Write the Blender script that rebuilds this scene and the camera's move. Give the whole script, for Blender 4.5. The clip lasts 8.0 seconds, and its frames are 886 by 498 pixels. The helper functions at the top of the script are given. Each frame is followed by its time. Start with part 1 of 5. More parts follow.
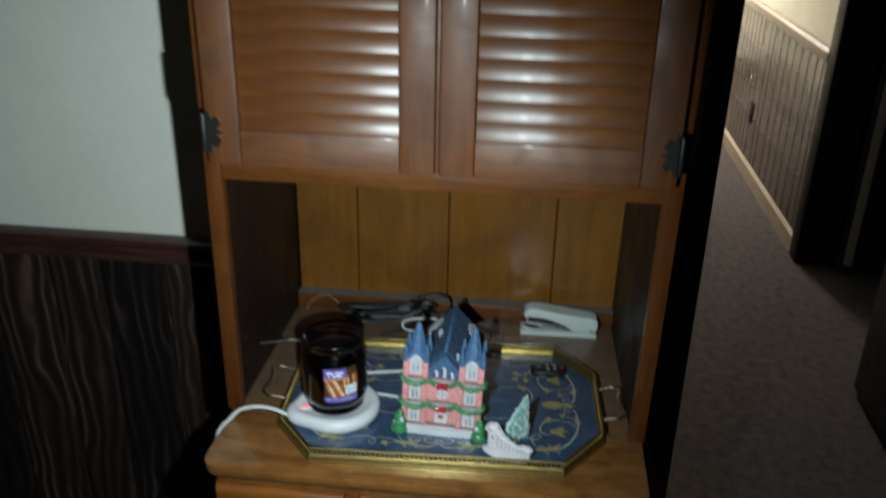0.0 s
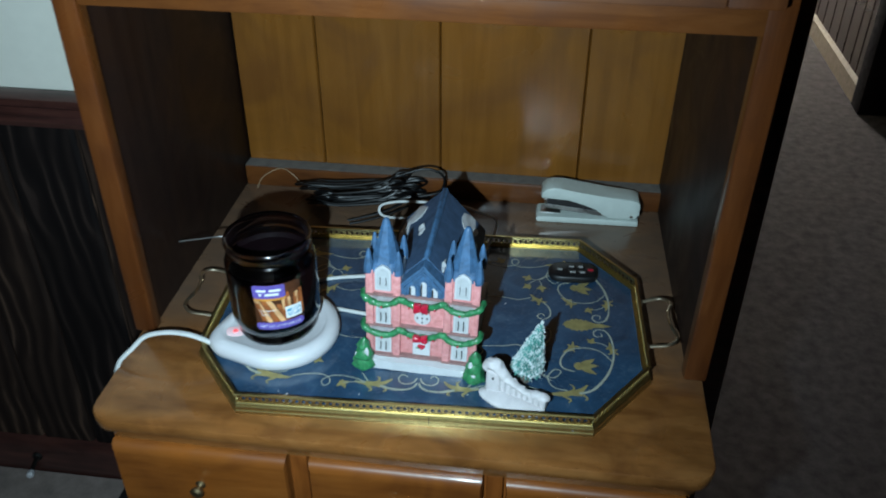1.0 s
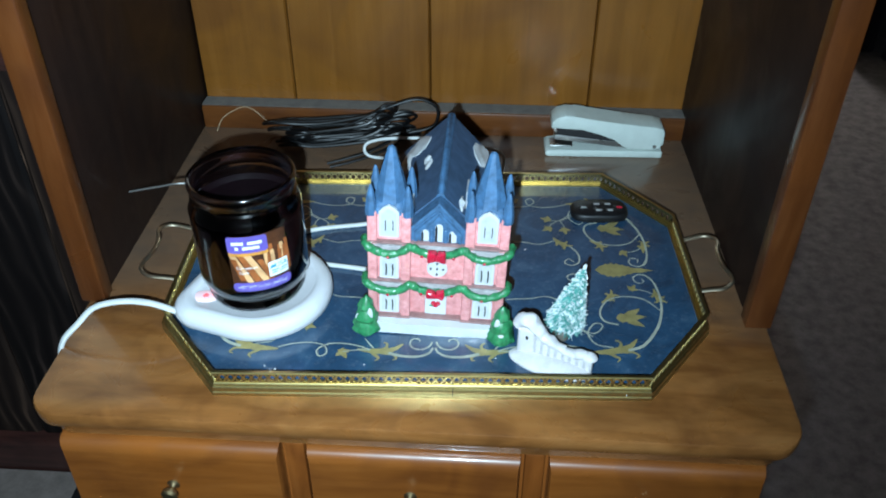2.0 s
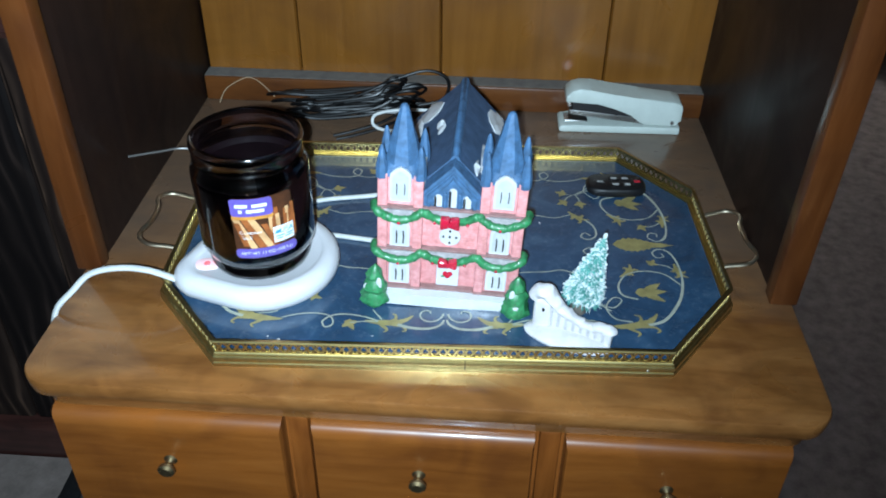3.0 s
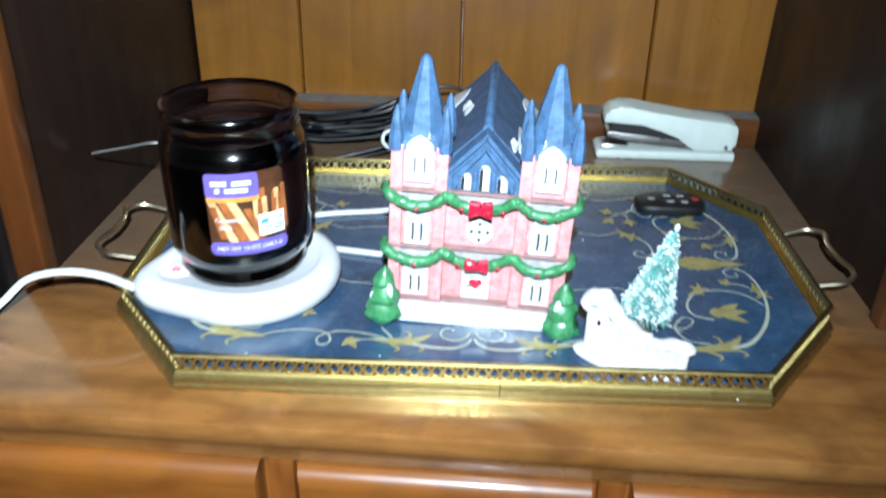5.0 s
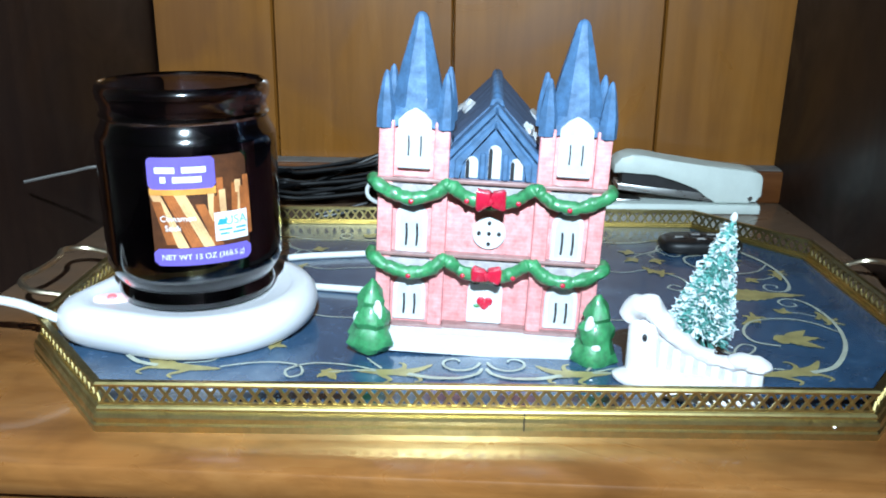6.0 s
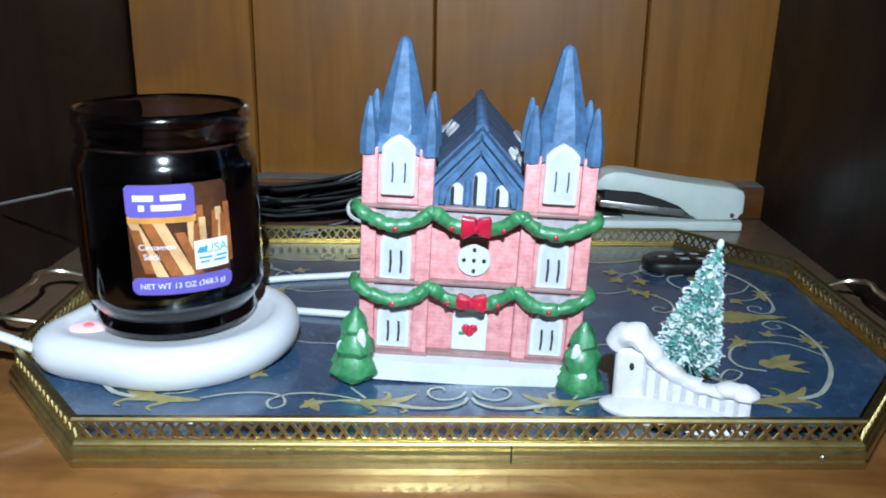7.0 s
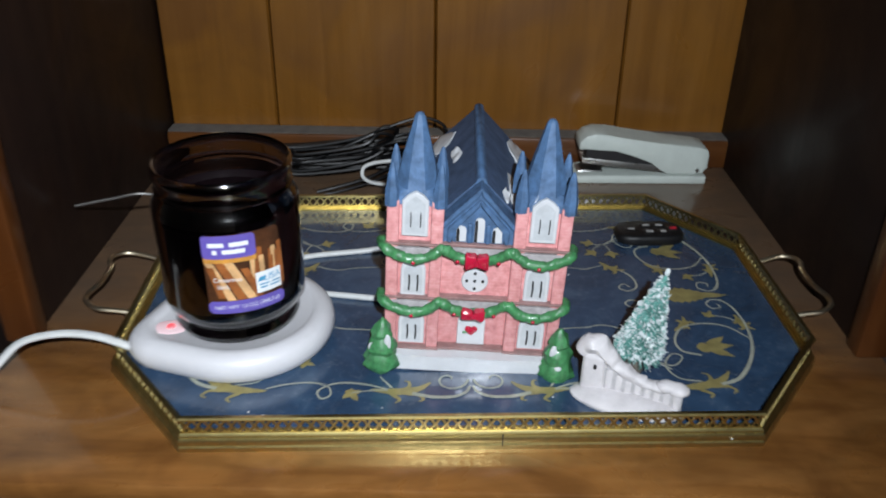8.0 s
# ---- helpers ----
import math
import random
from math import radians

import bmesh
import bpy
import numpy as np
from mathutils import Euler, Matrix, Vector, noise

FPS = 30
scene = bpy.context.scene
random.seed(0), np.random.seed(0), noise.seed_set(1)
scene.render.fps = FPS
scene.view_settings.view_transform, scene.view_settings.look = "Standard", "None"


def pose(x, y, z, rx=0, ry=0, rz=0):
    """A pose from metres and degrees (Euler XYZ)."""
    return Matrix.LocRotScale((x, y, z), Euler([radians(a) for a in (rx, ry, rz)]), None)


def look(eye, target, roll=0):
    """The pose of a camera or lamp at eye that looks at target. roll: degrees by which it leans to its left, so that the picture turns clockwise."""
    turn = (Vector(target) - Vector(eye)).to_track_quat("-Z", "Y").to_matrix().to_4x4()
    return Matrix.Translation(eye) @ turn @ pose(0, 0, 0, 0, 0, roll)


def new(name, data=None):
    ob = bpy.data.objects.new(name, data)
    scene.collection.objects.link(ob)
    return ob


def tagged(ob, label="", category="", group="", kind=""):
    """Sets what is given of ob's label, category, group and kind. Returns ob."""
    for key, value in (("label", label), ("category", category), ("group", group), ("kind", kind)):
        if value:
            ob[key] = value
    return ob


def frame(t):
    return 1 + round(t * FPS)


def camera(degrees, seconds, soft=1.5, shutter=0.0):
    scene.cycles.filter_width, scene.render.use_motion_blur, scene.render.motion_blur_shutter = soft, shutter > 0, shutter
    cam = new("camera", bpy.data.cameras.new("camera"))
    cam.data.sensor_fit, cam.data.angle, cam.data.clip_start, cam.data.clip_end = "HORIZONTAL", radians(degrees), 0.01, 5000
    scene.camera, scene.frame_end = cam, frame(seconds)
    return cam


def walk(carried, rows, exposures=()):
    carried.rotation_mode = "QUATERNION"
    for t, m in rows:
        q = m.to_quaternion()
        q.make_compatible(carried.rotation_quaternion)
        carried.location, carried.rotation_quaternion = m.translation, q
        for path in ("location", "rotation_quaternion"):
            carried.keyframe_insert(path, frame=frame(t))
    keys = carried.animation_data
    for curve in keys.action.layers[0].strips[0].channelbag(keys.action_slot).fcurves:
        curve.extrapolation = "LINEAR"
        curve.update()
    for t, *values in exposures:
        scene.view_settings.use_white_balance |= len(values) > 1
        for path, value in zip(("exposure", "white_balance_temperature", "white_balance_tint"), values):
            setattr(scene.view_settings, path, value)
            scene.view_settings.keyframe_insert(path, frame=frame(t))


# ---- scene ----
cam = camera(54.6, 8.0, soft=1.9, shutter=0.4)
PATH = [
    (0, (0.134, -0.987, 1.604), (-0.058, 0.824, 0.777), 1.2),
    (0.5, (0.116, -0.798, 1.513), (0.030, 0.901, 0.462), 1.3),
    (0.8, (0.135, -0.671, 1.474), (-0.085, 0.965, 0.355), 0.0),
    (1, (0.141, -0.605, 1.444), (-0.081, 1.032, 0.317), 0.0),
    (1.5, (0.083, -0.502, 1.372), (-0.013, 1.115, 0.199), 1.4),
    (1.7, (0.073, -0.495, 1.352), (-0.032, 1.108, 0.159), -0.2),
    (2.8, (0.052, -0.476, 1.288), (-0.041, 1.124, 0.093), 0.7),
    (3, (0.052, -0.479, 1.284), (-0.047, 1.123, 0.092), 0.7),
    (3.5, (0.049, -0.483, 1.292), (-0.081, 1.116, 0.099), -0.4),
    (4, (0.047, -0.49, 1.277), (-0.1, 1.082, 0.049), -1.0),
    (4.5, (0.042, -0.481, 1.224), (-0.098, 1.076, -0.024), -0.5),
    (4.7, (0.043, -0.46, 1.177), (-0.092, 1.15, -0.006), 0.4),
    (5, (0.032, -0.406, 1.124), (-0.088, 1.348, 0.172), 1.1),
    (5.2, (0.03, -0.381, 1.083), (-0.074, 1.426, 0.232), 1.2),
    (6.3, (0.013, -0.335, 0.988), (-0.077, 1.575, 0.400), 0.5),
    (6.5, (0.012, -0.332, 0.995), (-0.07, 1.573, 0.391), 0.7),
    (7, (0.014, -0.331, 1.003), (-0.028, 1.577, 0.403), 0.8),
    (7.5, (0.011, -0.335, 1.022), (0.004, 1.562, 0.389), 1.0),
    (7.8, (0.008, -0.362, 1.085), (-0.008, 1.464, 0.279), 0.8),
    (8, (0.003, -0.396, 1.163), (-0.011, 1.355, 0.195), 0.8),
]
EXPOSURES = [(0, -1.02, 6600, 8), (0.5, -1.1, 6100, 7), (0.8, -0.92, 5900, 6), (1, -0.65, 5800, 3), (1.5, -0.22, 5650, 3), (3, -0.04, 5800, 9), (4.5, 0.12, 6250, 15), (5, 0.52, 6150, 12), (6.5, 0.14, 5900, 10), (7, -0.10, 6000, 14), (7.5, -0.19, 6150, 15), (8, -0.62, 6900, 22)]
walk(cam, [(t, look(eye, target, roll)) for t, eye, target, roll in PATH], EXPOSURES)

# ---- light: the torch held beside the lens, and an unseen source far down the hall ----
torch = new("torch_light", bpy.data.lights.new("torch_light", "SPOT"))
torch.data.energy, torch.data.shadow_soft_size = 69.0, 0.007
torch.data.spot_size, torch.data.spot_blend = radians(124), 1.0
torch.data.color = (0.76, 0.93, 1.0)
torch.matrix_world = look((0.038, -0.535, 1.305), (-0.300, 0.3, 0.95))
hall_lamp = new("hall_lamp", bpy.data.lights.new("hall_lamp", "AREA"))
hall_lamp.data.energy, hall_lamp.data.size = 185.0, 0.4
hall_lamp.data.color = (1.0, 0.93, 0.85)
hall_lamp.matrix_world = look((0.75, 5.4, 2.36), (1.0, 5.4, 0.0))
world = bpy.data.worlds.new("dim_room")
world.use_nodes = True
world.node_tree.nodes["Background"].inputs[0].default_value = (0.5, 0.55, 0.65, 1)
world.node_tree.nodes["Background"].inputs[1].default_value = 0.02
scene.world = world


# ---- materials ----
def mat_base(name, colour, rough=0.5, metal=0.0, coat=0.0):
    m = bpy.data.materials.new(name)
    m.use_nodes = True
    b = m.node_tree.nodes["Principled BSDF"]
    b.inputs["Base Color"].default_value = (*colour, 1)
    b.inputs["Roughness"].default_value = rough
    b.inputs["Metallic"].default_value = metal
    b.inputs["Coat Weight"].default_value = coat
    b.inputs["Coat Roughness"].default_value = 0.12
    return m, m.node_tree.nodes, m.node_tree.links, b


def coords(nd, lk, scale):
    c = nd.new("ShaderNodeTexCoord")
    mp = nd.new("ShaderNodeMapping")
    mp.inputs["Scale"].default_value = scale
    lk.new(c.outputs["Object"], mp.inputs["Vector"])
    return mp.outputs["Vector"]


def noise_tex(nd, lk, vec, scale, detail=4.0, rough=0.6, dist=0.0):
    n = nd.new("ShaderNodeTexNoise")
    n.inputs["Scale"].default_value = scale
    n.inputs["Detail"].default_value = detail
    n.inputs["Roughness"].default_value = rough
    n.inputs["Distortion"].default_value = dist
    lk.new(vec, n.inputs["Vector"])
    return n.outputs["Fac"]


def ramp(nd, lk, fac, stops):
    r = nd.new("ShaderNodeValToRGB")
    e = r.color_ramp.elements
    while len(e) < len(stops):
        e.new(0.5)
    for k, (p, c) in enumerate(stops):
        e[k].position, e[k].color = p, (*c, 1)
    lk.new(fac, r.inputs["Fac"])
    return r.outputs["Color"]


def bump(nd, lk, bsdf, height, strength, distance=0.001):
    b = nd.new("ShaderNodeBump")
    b.inputs["Strength"].default_value = strength
    b.inputs["Distance"].default_value = distance
    lk.new(height, b.inputs["Height"])
    lk.new(b.outputs["Normal"], bsdf.inputs["Normal"])


def mixed(nd, lk, a, b, fac, mode="MULTIPLY"):
    m = nd.new("ShaderNodeMix")
    m.data_type, m.blend_type = "RGBA", mode
    if isinstance(fac, float):
        m.inputs[0].default_value = fac
    else:
        lk.new(fac, m.inputs[0])
    for sock, v in ((m.inputs[6], a), (m.inputs[7], b)):
        if isinstance(v, tuple):
            sock.default_value = (*v, 1)
        else:
            lk.new(v, sock)
    return m.outputs[2]


def wood(name, dark, mid, light, grain, rough=0.32, coat=0.35, vary=0.0, blotch=9.0, relief=0.12):
    """Stained wood; grain: how the texture is squeezed across x, y, z (small along the fibres)."""
    m, nd, lk, b = mat_base(name, mid, rough, 0.0, coat)
    vec = coords(nd, lk, grain)
    if vary:
        info = nd.new("ShaderNodeObjectInfo")
        add = nd.new("ShaderNodeVectorMath")
        sc = nd.new("ShaderNodeVectorMath")
        sc.operation = "SCALE"
        sc.inputs[0].default_value = (37.0, 91.0, 53.0)
        lk.new(info.outputs["Random"], sc.inputs[3])
        lk.new(vec, add.inputs[0])
        lk.new(sc.outputs[0], add.inputs[1])
        vec = add.outputs[0]
    fine = noise_tex(nd, lk, vec, 60.0, 5.0, 0.65, 0.6)
    col = ramp(nd, lk, fine, [(0.3, dark), (0.5, mid), (0.72, light)])
    cloud = noise_tex(nd, lk, coords(nd, lk, (1, 1, 1)), blotch, 3.0, 0.55, 1.2)
    patch = ramp(nd, lk, cloud, [(0.3, (0.66, 0.6, 0.56)), (0.52, (1, 1, 1)), (0.75, (1.16, 1.12, 1.05))])
    col = mixed(nd, lk, col, patch, 0.8)
    if vary:
        tone = ramp(nd, lk, info.outputs["Random"], [(0.0, (1 - vary,) * 3), (1.0, (1 + vary * 0.3,) * 3)])
        col = mixed(nd, lk, col, tone, 1.0)
    lk.new(col, b.inputs["Base Color"])
    rr = ramp(nd, lk, cloud, [(0.3, (rough * 1.25,) * 3), (0.7, (rough * 0.8,) * 3)])
    lk.new(rr, b.inputs["Roughness"])
    bump(nd, lk, b, fine, relief, 0.0006)
    return m


def plain(name, colour, rough=0.5, metal=0.0, coat=0.0, scale=40.0, amount=0.18, relief=0.1):
    """A material of one colour with mottling at two scales and a fine relief."""
    m, nd, lk, b = mat_base(name, colour, rough, metal, coat)
    vec = coords(nd, lk, (1, 1, 1))
    n1, n2 = noise_tex(nd, lk, vec, scale, 4.0), noise_tex(nd, lk, vec, scale * 9, 3.0)
    t1 = ramp(nd, lk, n1, [(0.3, (1 - amount,) * 3), (0.7, (1 + amount * 0.4,) * 3)])
    t2 = ramp(nd, lk, n2, [(0.3, (1 - amount * 0.5,) * 3), (0.7, (1.0,) * 3)])
    lk.new(mixed(nd, lk, mixed(nd, lk, colour, t1, 1.0), t2, 1.0), b.inputs["Base Color"])
    lk.new(ramp(nd, lk, n1, [(0.3, (min(1, rough * 1.2),) * 3), (0.7, (rough * 0.85,) * 3)]), b.inputs["Roughness"])
    if relief:
        bump(nd, lk, b, n2, relief, 0.0004)
    return m


MAPLE_X = wood("maple_grain_across", (0.140, 0.0420, 0.0062), (0.182, 0.0570, 0.0090), (0.212, 0.070, 0.0120), (0.12, 1, 1), 0.36, 0.3)
MAPLE_Z = wood("maple_grain_upright", (0.125, 0.0360, 0.0058), (0.170, 0.0510, 0.0085), (0.205, 0.066, 0.0125), (1, 1, 0.1))
STAIN_X = wood("stained_maple_across", (0.075, 0.024, 0.006), (0.108, 0.036, 0.0085), (0.135, 0.049, 0.0135), (0.12, 1, 1))
STAIN_Z = wood("stained_maple_upright", (0.064, 0.0185, 0.0045), (0.092, 0.0275, 0.0064), (0.115, 0.038, 0.010), (1, 1, 0.1))

DOOR_X = wood("dull_door_across", (0.075, 0.024, 0.006), (0.108, 0.036, 0.0085), (0.135, 0.049, 0.0135), (0.12, 1, 1), 0.55, 0.03)
DOOR_Z = wood("dull_door_upright", (0.07, 0.021, 0.005), (0.1, 0.031, 0.0074), (0.126, 0.043, 0.0115), (1, 1, 0.1), 0.55, 0.03)
SLAT_WOOD = wood("varnished_slat", (0.075, 0.024, 0.006), (0.108, 0.036, 0.0085), (0.135, 0.049, 0.0135), (0.12, 1, 1), 0.34, 0.0)


def dusty_top():
    """The chest's top: worn maple, grey with dust where the hutch keeps the cloth away."""
    m = wood("worn_maple_top", (0.155, 0.060, 0.015), (0.215, 0.087, 0.023), (0.262, 0.115, 0.034), (0.2, 1, 1), 0.3, 0.4, 0, 16.0)
    nd, lk = m.node_tree.nodes, m.node_tree.links
    b = nd["Principled BSDF"]
    old = b.inputs["Base Color"].links[0].from_socket
    figure = noise_tex(nd, lk, coords(nd, lk, (5, 11, 5)), 1.6, 3.0, 0.5, 1.8)
    old = mixed(nd, lk, old, ramp(nd, lk, figure, [(0.36, (0.58, 0.54, 0.48)), (0.52, (0.95, 0.95, 0.93)), (0.68, (1.18, 1.15, 1.1))]), 0.55)
    sep = nd.new("ShaderNodeSeparateXYZ")
    lk.new(coords(nd, lk, (1, 1, 1)), sep.inputs[0])
    warp = noise_tex(nd, lk, coords(nd, lk, (1, 1, 1)), 14.0, 4.0)
    add = nd.new("ShaderNodeMath")
    add.operation = "MULTIPLY_ADD"
    add.inputs[1].default_value = 0.14
    lk.new(warp, add.inputs[0])
    lk.new(sep.outputs[1], add.inputs[2])
    fac = ramp(nd, lk, add.outputs[0], [(0.17, (0.0,) * 3), (0.30, (0.62,) * 3)])
    lk.new(mixed(nd, lk, old, (0.115, 0.092, 0.072), fac, "MIX"), b.inputs["Base Color"])
    b.inputs["Coat Roughness"].default_value = 0.06
    return m


TOP_WOOD = dusty_top()
BACK_WOOD = wood("back_panel_wood", (0.145, 0.056, 0.008), (0.175, 0.068, 0.0098), (0.2, 0.081, 0.0135), (1, 1, 0.07), 0.3, 0.35, 0.1, 6.0)
# Dark veneer; its tone also takes in the torch's weak reach at the sides.
SIDE_WOOD = wood("dimmed_side_veneer", (0.0105, 0.0048, 0.0036), (0.0145, 0.0067, 0.0048), (0.0185, 0.0088, 0.006), (1, 1, 0.08), 0.5, 0.06)


def wall_plank():
    """Dark rustic planks with bold wandering grain."""
    m, nd, lk, b = mat_base("dark_wall_plank", (0.03, 0.02, 0.018), 0.72, 0, 0.0)
    info = nd.new("ShaderNodeObjectInfo")
    sc = nd.new("ShaderNodeVectorMath")
    sc.operation = "SCALE"
    sc.inputs[0].default_value = (3.7, 9.1, 5.3)
    lk.new(info.outputs["Random"], sc.inputs[3])
    add = nd.new("ShaderNodeVectorMath")
    lk.new(coords(nd, lk, (1, 1, 0.4)), add.inputs[0])
    lk.new(sc.outputs[0], add.inputs[1])
    wv = nd.new("ShaderNodeTexWave")
    wv.bands_direction = "X"
    for key, v in (("Scale", 11.0), ("Distortion", 13.0), ("Detail", 2.0), ("Detail Scale", 0.7)):
        wv.inputs[key].default_value = v
    lk.new(add.outputs[0], wv.inputs["Vector"])
    body = ramp(nd, lk, wv.outputs["Fac"], [(0.0, (0.011, 0.007, 0.006)), (0.6, (0.018, 0.012, 0.0095)), (1.0, (0.026, 0.0175, 0.0135))])
    lines = ramp(nd, lk, wv.outputs["Fac"], [(0.80, (0, 0, 0)), (0.97, (0.07, 0.048, 0.034))])
    where = ramp(nd, lk, noise_tex(nd, lk, add.outputs[0], 5.0, 3.0, 0.6, 1.0), [(0.46, (0, 0, 0)), (0.66, (1, 1, 1))])
    col = mixed(nd, lk, body, lines, where, "ADD")
    tone = ramp(nd, lk, info.outputs["Random"], [(0.0, (0.4, 0.38, 0.45)), (0.55, (0.75, 0.7, 0.75)), (1.0, (1.9, 1.6, 1.4))])
    lk.new(mixed(nd, lk, col, tone, 1.0), b.inputs["Base Color"])
    bump(nd, lk, b, wv.outputs["Fac"], 0.3, 0.0012)
    return m


WAINSCOT = wall_plank()
HALL_PLANK = wood("brown_hall_plank", (0.036, 0.023, 0.018), (0.058, 0.037, 0.027), (0.085, 0.056, 0.040), (1, 1, 0.05), 0.26, 0.5, 0.2, 4.0, 0.2)
TRIM_DARK = wood("dark_red_trim", (0.03, 0.012, 0.01), (0.06, 0.022, 0.018), (0.09, 0.035, 0.026), (0.1, 1, 1), 0.35, 0.3)
HALL_TRIM = plain("greyed_trim", (0.3, 0.24, 0.19), 0.5)
WALL_PAINT = plain("cream_wall_paint", (0.88, 0.86, 0.76), 0.65, 0, 0, 6.0, 0.06, 0.25)
CEILING_PAINT = plain("ceiling_paint", (0.75, 0.74, 0.7), 0.8, 0, 0, 8.0, 0.06)
MAT = plain("grey_beige_mat", (0.31, 0.25, 0.22), 0.85, 0, 0, 22.0, 0.3, 0.6)
CARPET = plain("grey_brown_carpet", (0.094, 0.080, 0.079), 0.95, 0, 0, 30.0, 0.35, 0.9)
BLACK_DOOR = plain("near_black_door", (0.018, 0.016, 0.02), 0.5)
IRON = plain("blackened_iron", (0.018, 0.016, 0.014), 0.45, 0.4, 0, 200.0, 0.4)
BRASS = plain("polished_brass", (0.62, 0.5, 0.21), 0.34, 1.0, 0, 120.0, 0.25, 0.05)
OLD_BRASS = plain("aged_brass", (0.40, 0.30, 0.16), 0.42, 1.0, 0, 160.0, 0.35, 0.1)
HANDLE_METAL = plain("tarnished_handle_brass", (0.68, 0.58, 0.42), 0.36, 1.0, 0, 160.0, 0.3, 0.1)


def brick_glaze():
    """Pink glaze over faint moulded bricks."""
    m, nd, lk, b = mat_base("pink_glaze", (0.6, 0.235, 0.225), 0.42, 0, 0.25)
    vec = coords(nd, lk, (1, 1, 1))
    mp = nd.new("ShaderNodeMapping")
    mp.inputs["Rotation"].default_value = (radians(90), 0, 0)
    lk.new(vec, mp.inputs["Vector"])
    br = nd.new("ShaderNodeTexBrick")
    for key, v in (("Scale", 1.0), ("Mortar Size", 0.00035), ("Mortar Smooth", 0.6), ("Brick Width", 0.0062), ("Row Height", 0.0024)):
        br.inputs[key].default_value = v
    br.inputs["Color1"].default_value = (0.66, 0.275, 0.275, 1)
    br.inputs["Color2"].default_value = (0.62, 0.245, 0.245, 1)
    br.inputs["Mortar"].default_value = (0.66, 0.3, 0.29, 1)
    lk.new(mp.outputs["Vector"], br.inputs["Vector"])
    n = noise_tex(nd, lk, vec, 160.0, 3.0)
    wash = ramp(nd, lk, n, [(0.3, (0.78, 0.7, 0.7)), (0.5, (1.0, 1.0, 1.0)), (0.72, (1.1, 1.32, 1.32))])
    lk.new(mixed(nd, lk, br.outputs["Color"], wash, 1.0), b.inputs["Base Color"])
    bump(nd, lk, b, br.outputs["Fac"], -0.22, 0.0005)
    return m


PINK = brick_glaze()
PINK_DARK = plain("rose_glaze_wash", (0.3, 0.17, 0.16), 0.4, 0, 0.3, 150.0, 0.3)
BLUE_ROOF = plain("blue_glaze", (0.066, 0.148, 0.285), 0.62, 0, 0.03, 140.0, 0.42, 0.5)
ROOF_DARK = plain("slate_blue_glaze", (0.05, 0.095, 0.18), 0.6, 0, 0.0, 70.0, 0.35, 0.3)
SNOW = plain("white_glaze", (0.58, 0.59, 0.61), 0.35, 0, 0.3, 60.0, 0.1, 0.2)
PORCELAIN = plain("bisque_white", (0.62, 0.59, 0.60), 0.55, 0, 0.1, 90.0, 0.12, 0.4)
BISQUE_SHADE = plain("greyed_bisque", (0.53, 0.51, 0.52), 0.6, 0, 0.05, 120.0, 0.25, 0.4)
GREEN = plain("green_glaze", (0.052, 0.255, 0.095), 0.36, 0, 0.25, 260.0, 0.5, 0.4)
RED = plain("red_glaze", (0.52, 0.012, 0.042), 0.25, 0, 0.5, 150.0, 0.2, 0.1)
NEAR_BLACK = plain("near_black_fill", (0.012, 0.011, 0.012), 0.7)
WHITE_PLASTIC = plain("white_plastic", (0.62, 0.61, 0.63), 0.4, 0, 0, 50.0, 0.04, 0.05)
CORD_WHITE = plain("white_cord", (0.6, 0.61, 0.6), 0.45, 0, 0, 60.0, 0.1, 0.05)
CORD_BLACK = plain("black_cord", (0.004, 0.004, 0.0045), 0.36, 0, 0, 60.0, 0.2, 0.05)
GREY_PLASTIC = plain("pale_grey_green_plastic", (0.52, 0.57, 0.53), 0.45, 0, 0, 60.0, 0.08, 0.1)
STEEL = plain("bright_steel", (0.55, 0.55, 0.54), 0.3, 1.0, 0, 90.0, 0.2)
FOB_BLACK = plain("black_fob_plastic", (0.008, 0.008, 0.009), 0.4, 0, 0.0, 120.0, 0.2, 0.1)
FOB_GREY = plain("grey_button_print", (0.45, 0.45, 0.45), 0.5)
WAX = plain("dark_mulberry_wax", (0.004, 0.001, 0.002), 0.65, 0, 0.0, 60.0, 0.3, 0.05)
LABEL_VIOLET = plain("violet_label_ink", (0.14, 0.1, 0.42), 0.4)
LABEL_BROWN = plain("brown_label_ink", (0.085, 0.03, 0.012), 0.4, 0, 0, 60.0, 0.6)
LABEL_ORANGE = plain("orange_label_ink", (0.68, 0.3, 0.06), 0.4, 0, 0, 90.0, 0.3)
STICK_PALE = plain("pale_cinnamon_ink", (0.75, 0.43, 0.2), 0.4, 0, 0, 90.0, 0.35)
STICK_DARK = plain("dark_cinnamon_ink", (0.36, 0.11, 0.03), 0.4, 0, 0, 90.0, 0.45)
PAPER = plain("white_label_paper", (0.75, 0.77, 0.79), 0.45, 0, 0, 60.0, 0.05)
LABEL_BLUE = plain("blue_label_ink", (0.05, 0.3, 0.5), 0.4)
GOLD_PRINT = plain("pale_gold_inlay", (0.42, 0.35, 0.14), 0.42, 0.35, 0.2, 90.0, 0.3)
CREAM_PRINT = plain("cream_line_inlay", (0.4, 0.41, 0.33), 0.42, 0, 0.3, 90.0, 0.25)
BRISTLE = plain("teal_green_bristle", (0.13, 0.40, 0.35), 0.6, 0, 0, 200.0, 0.4)
FLOCK = plain("white_flocking", (0.68, 0.74, 0.75), 0.7, 0, 0, 200.0, 0.1)
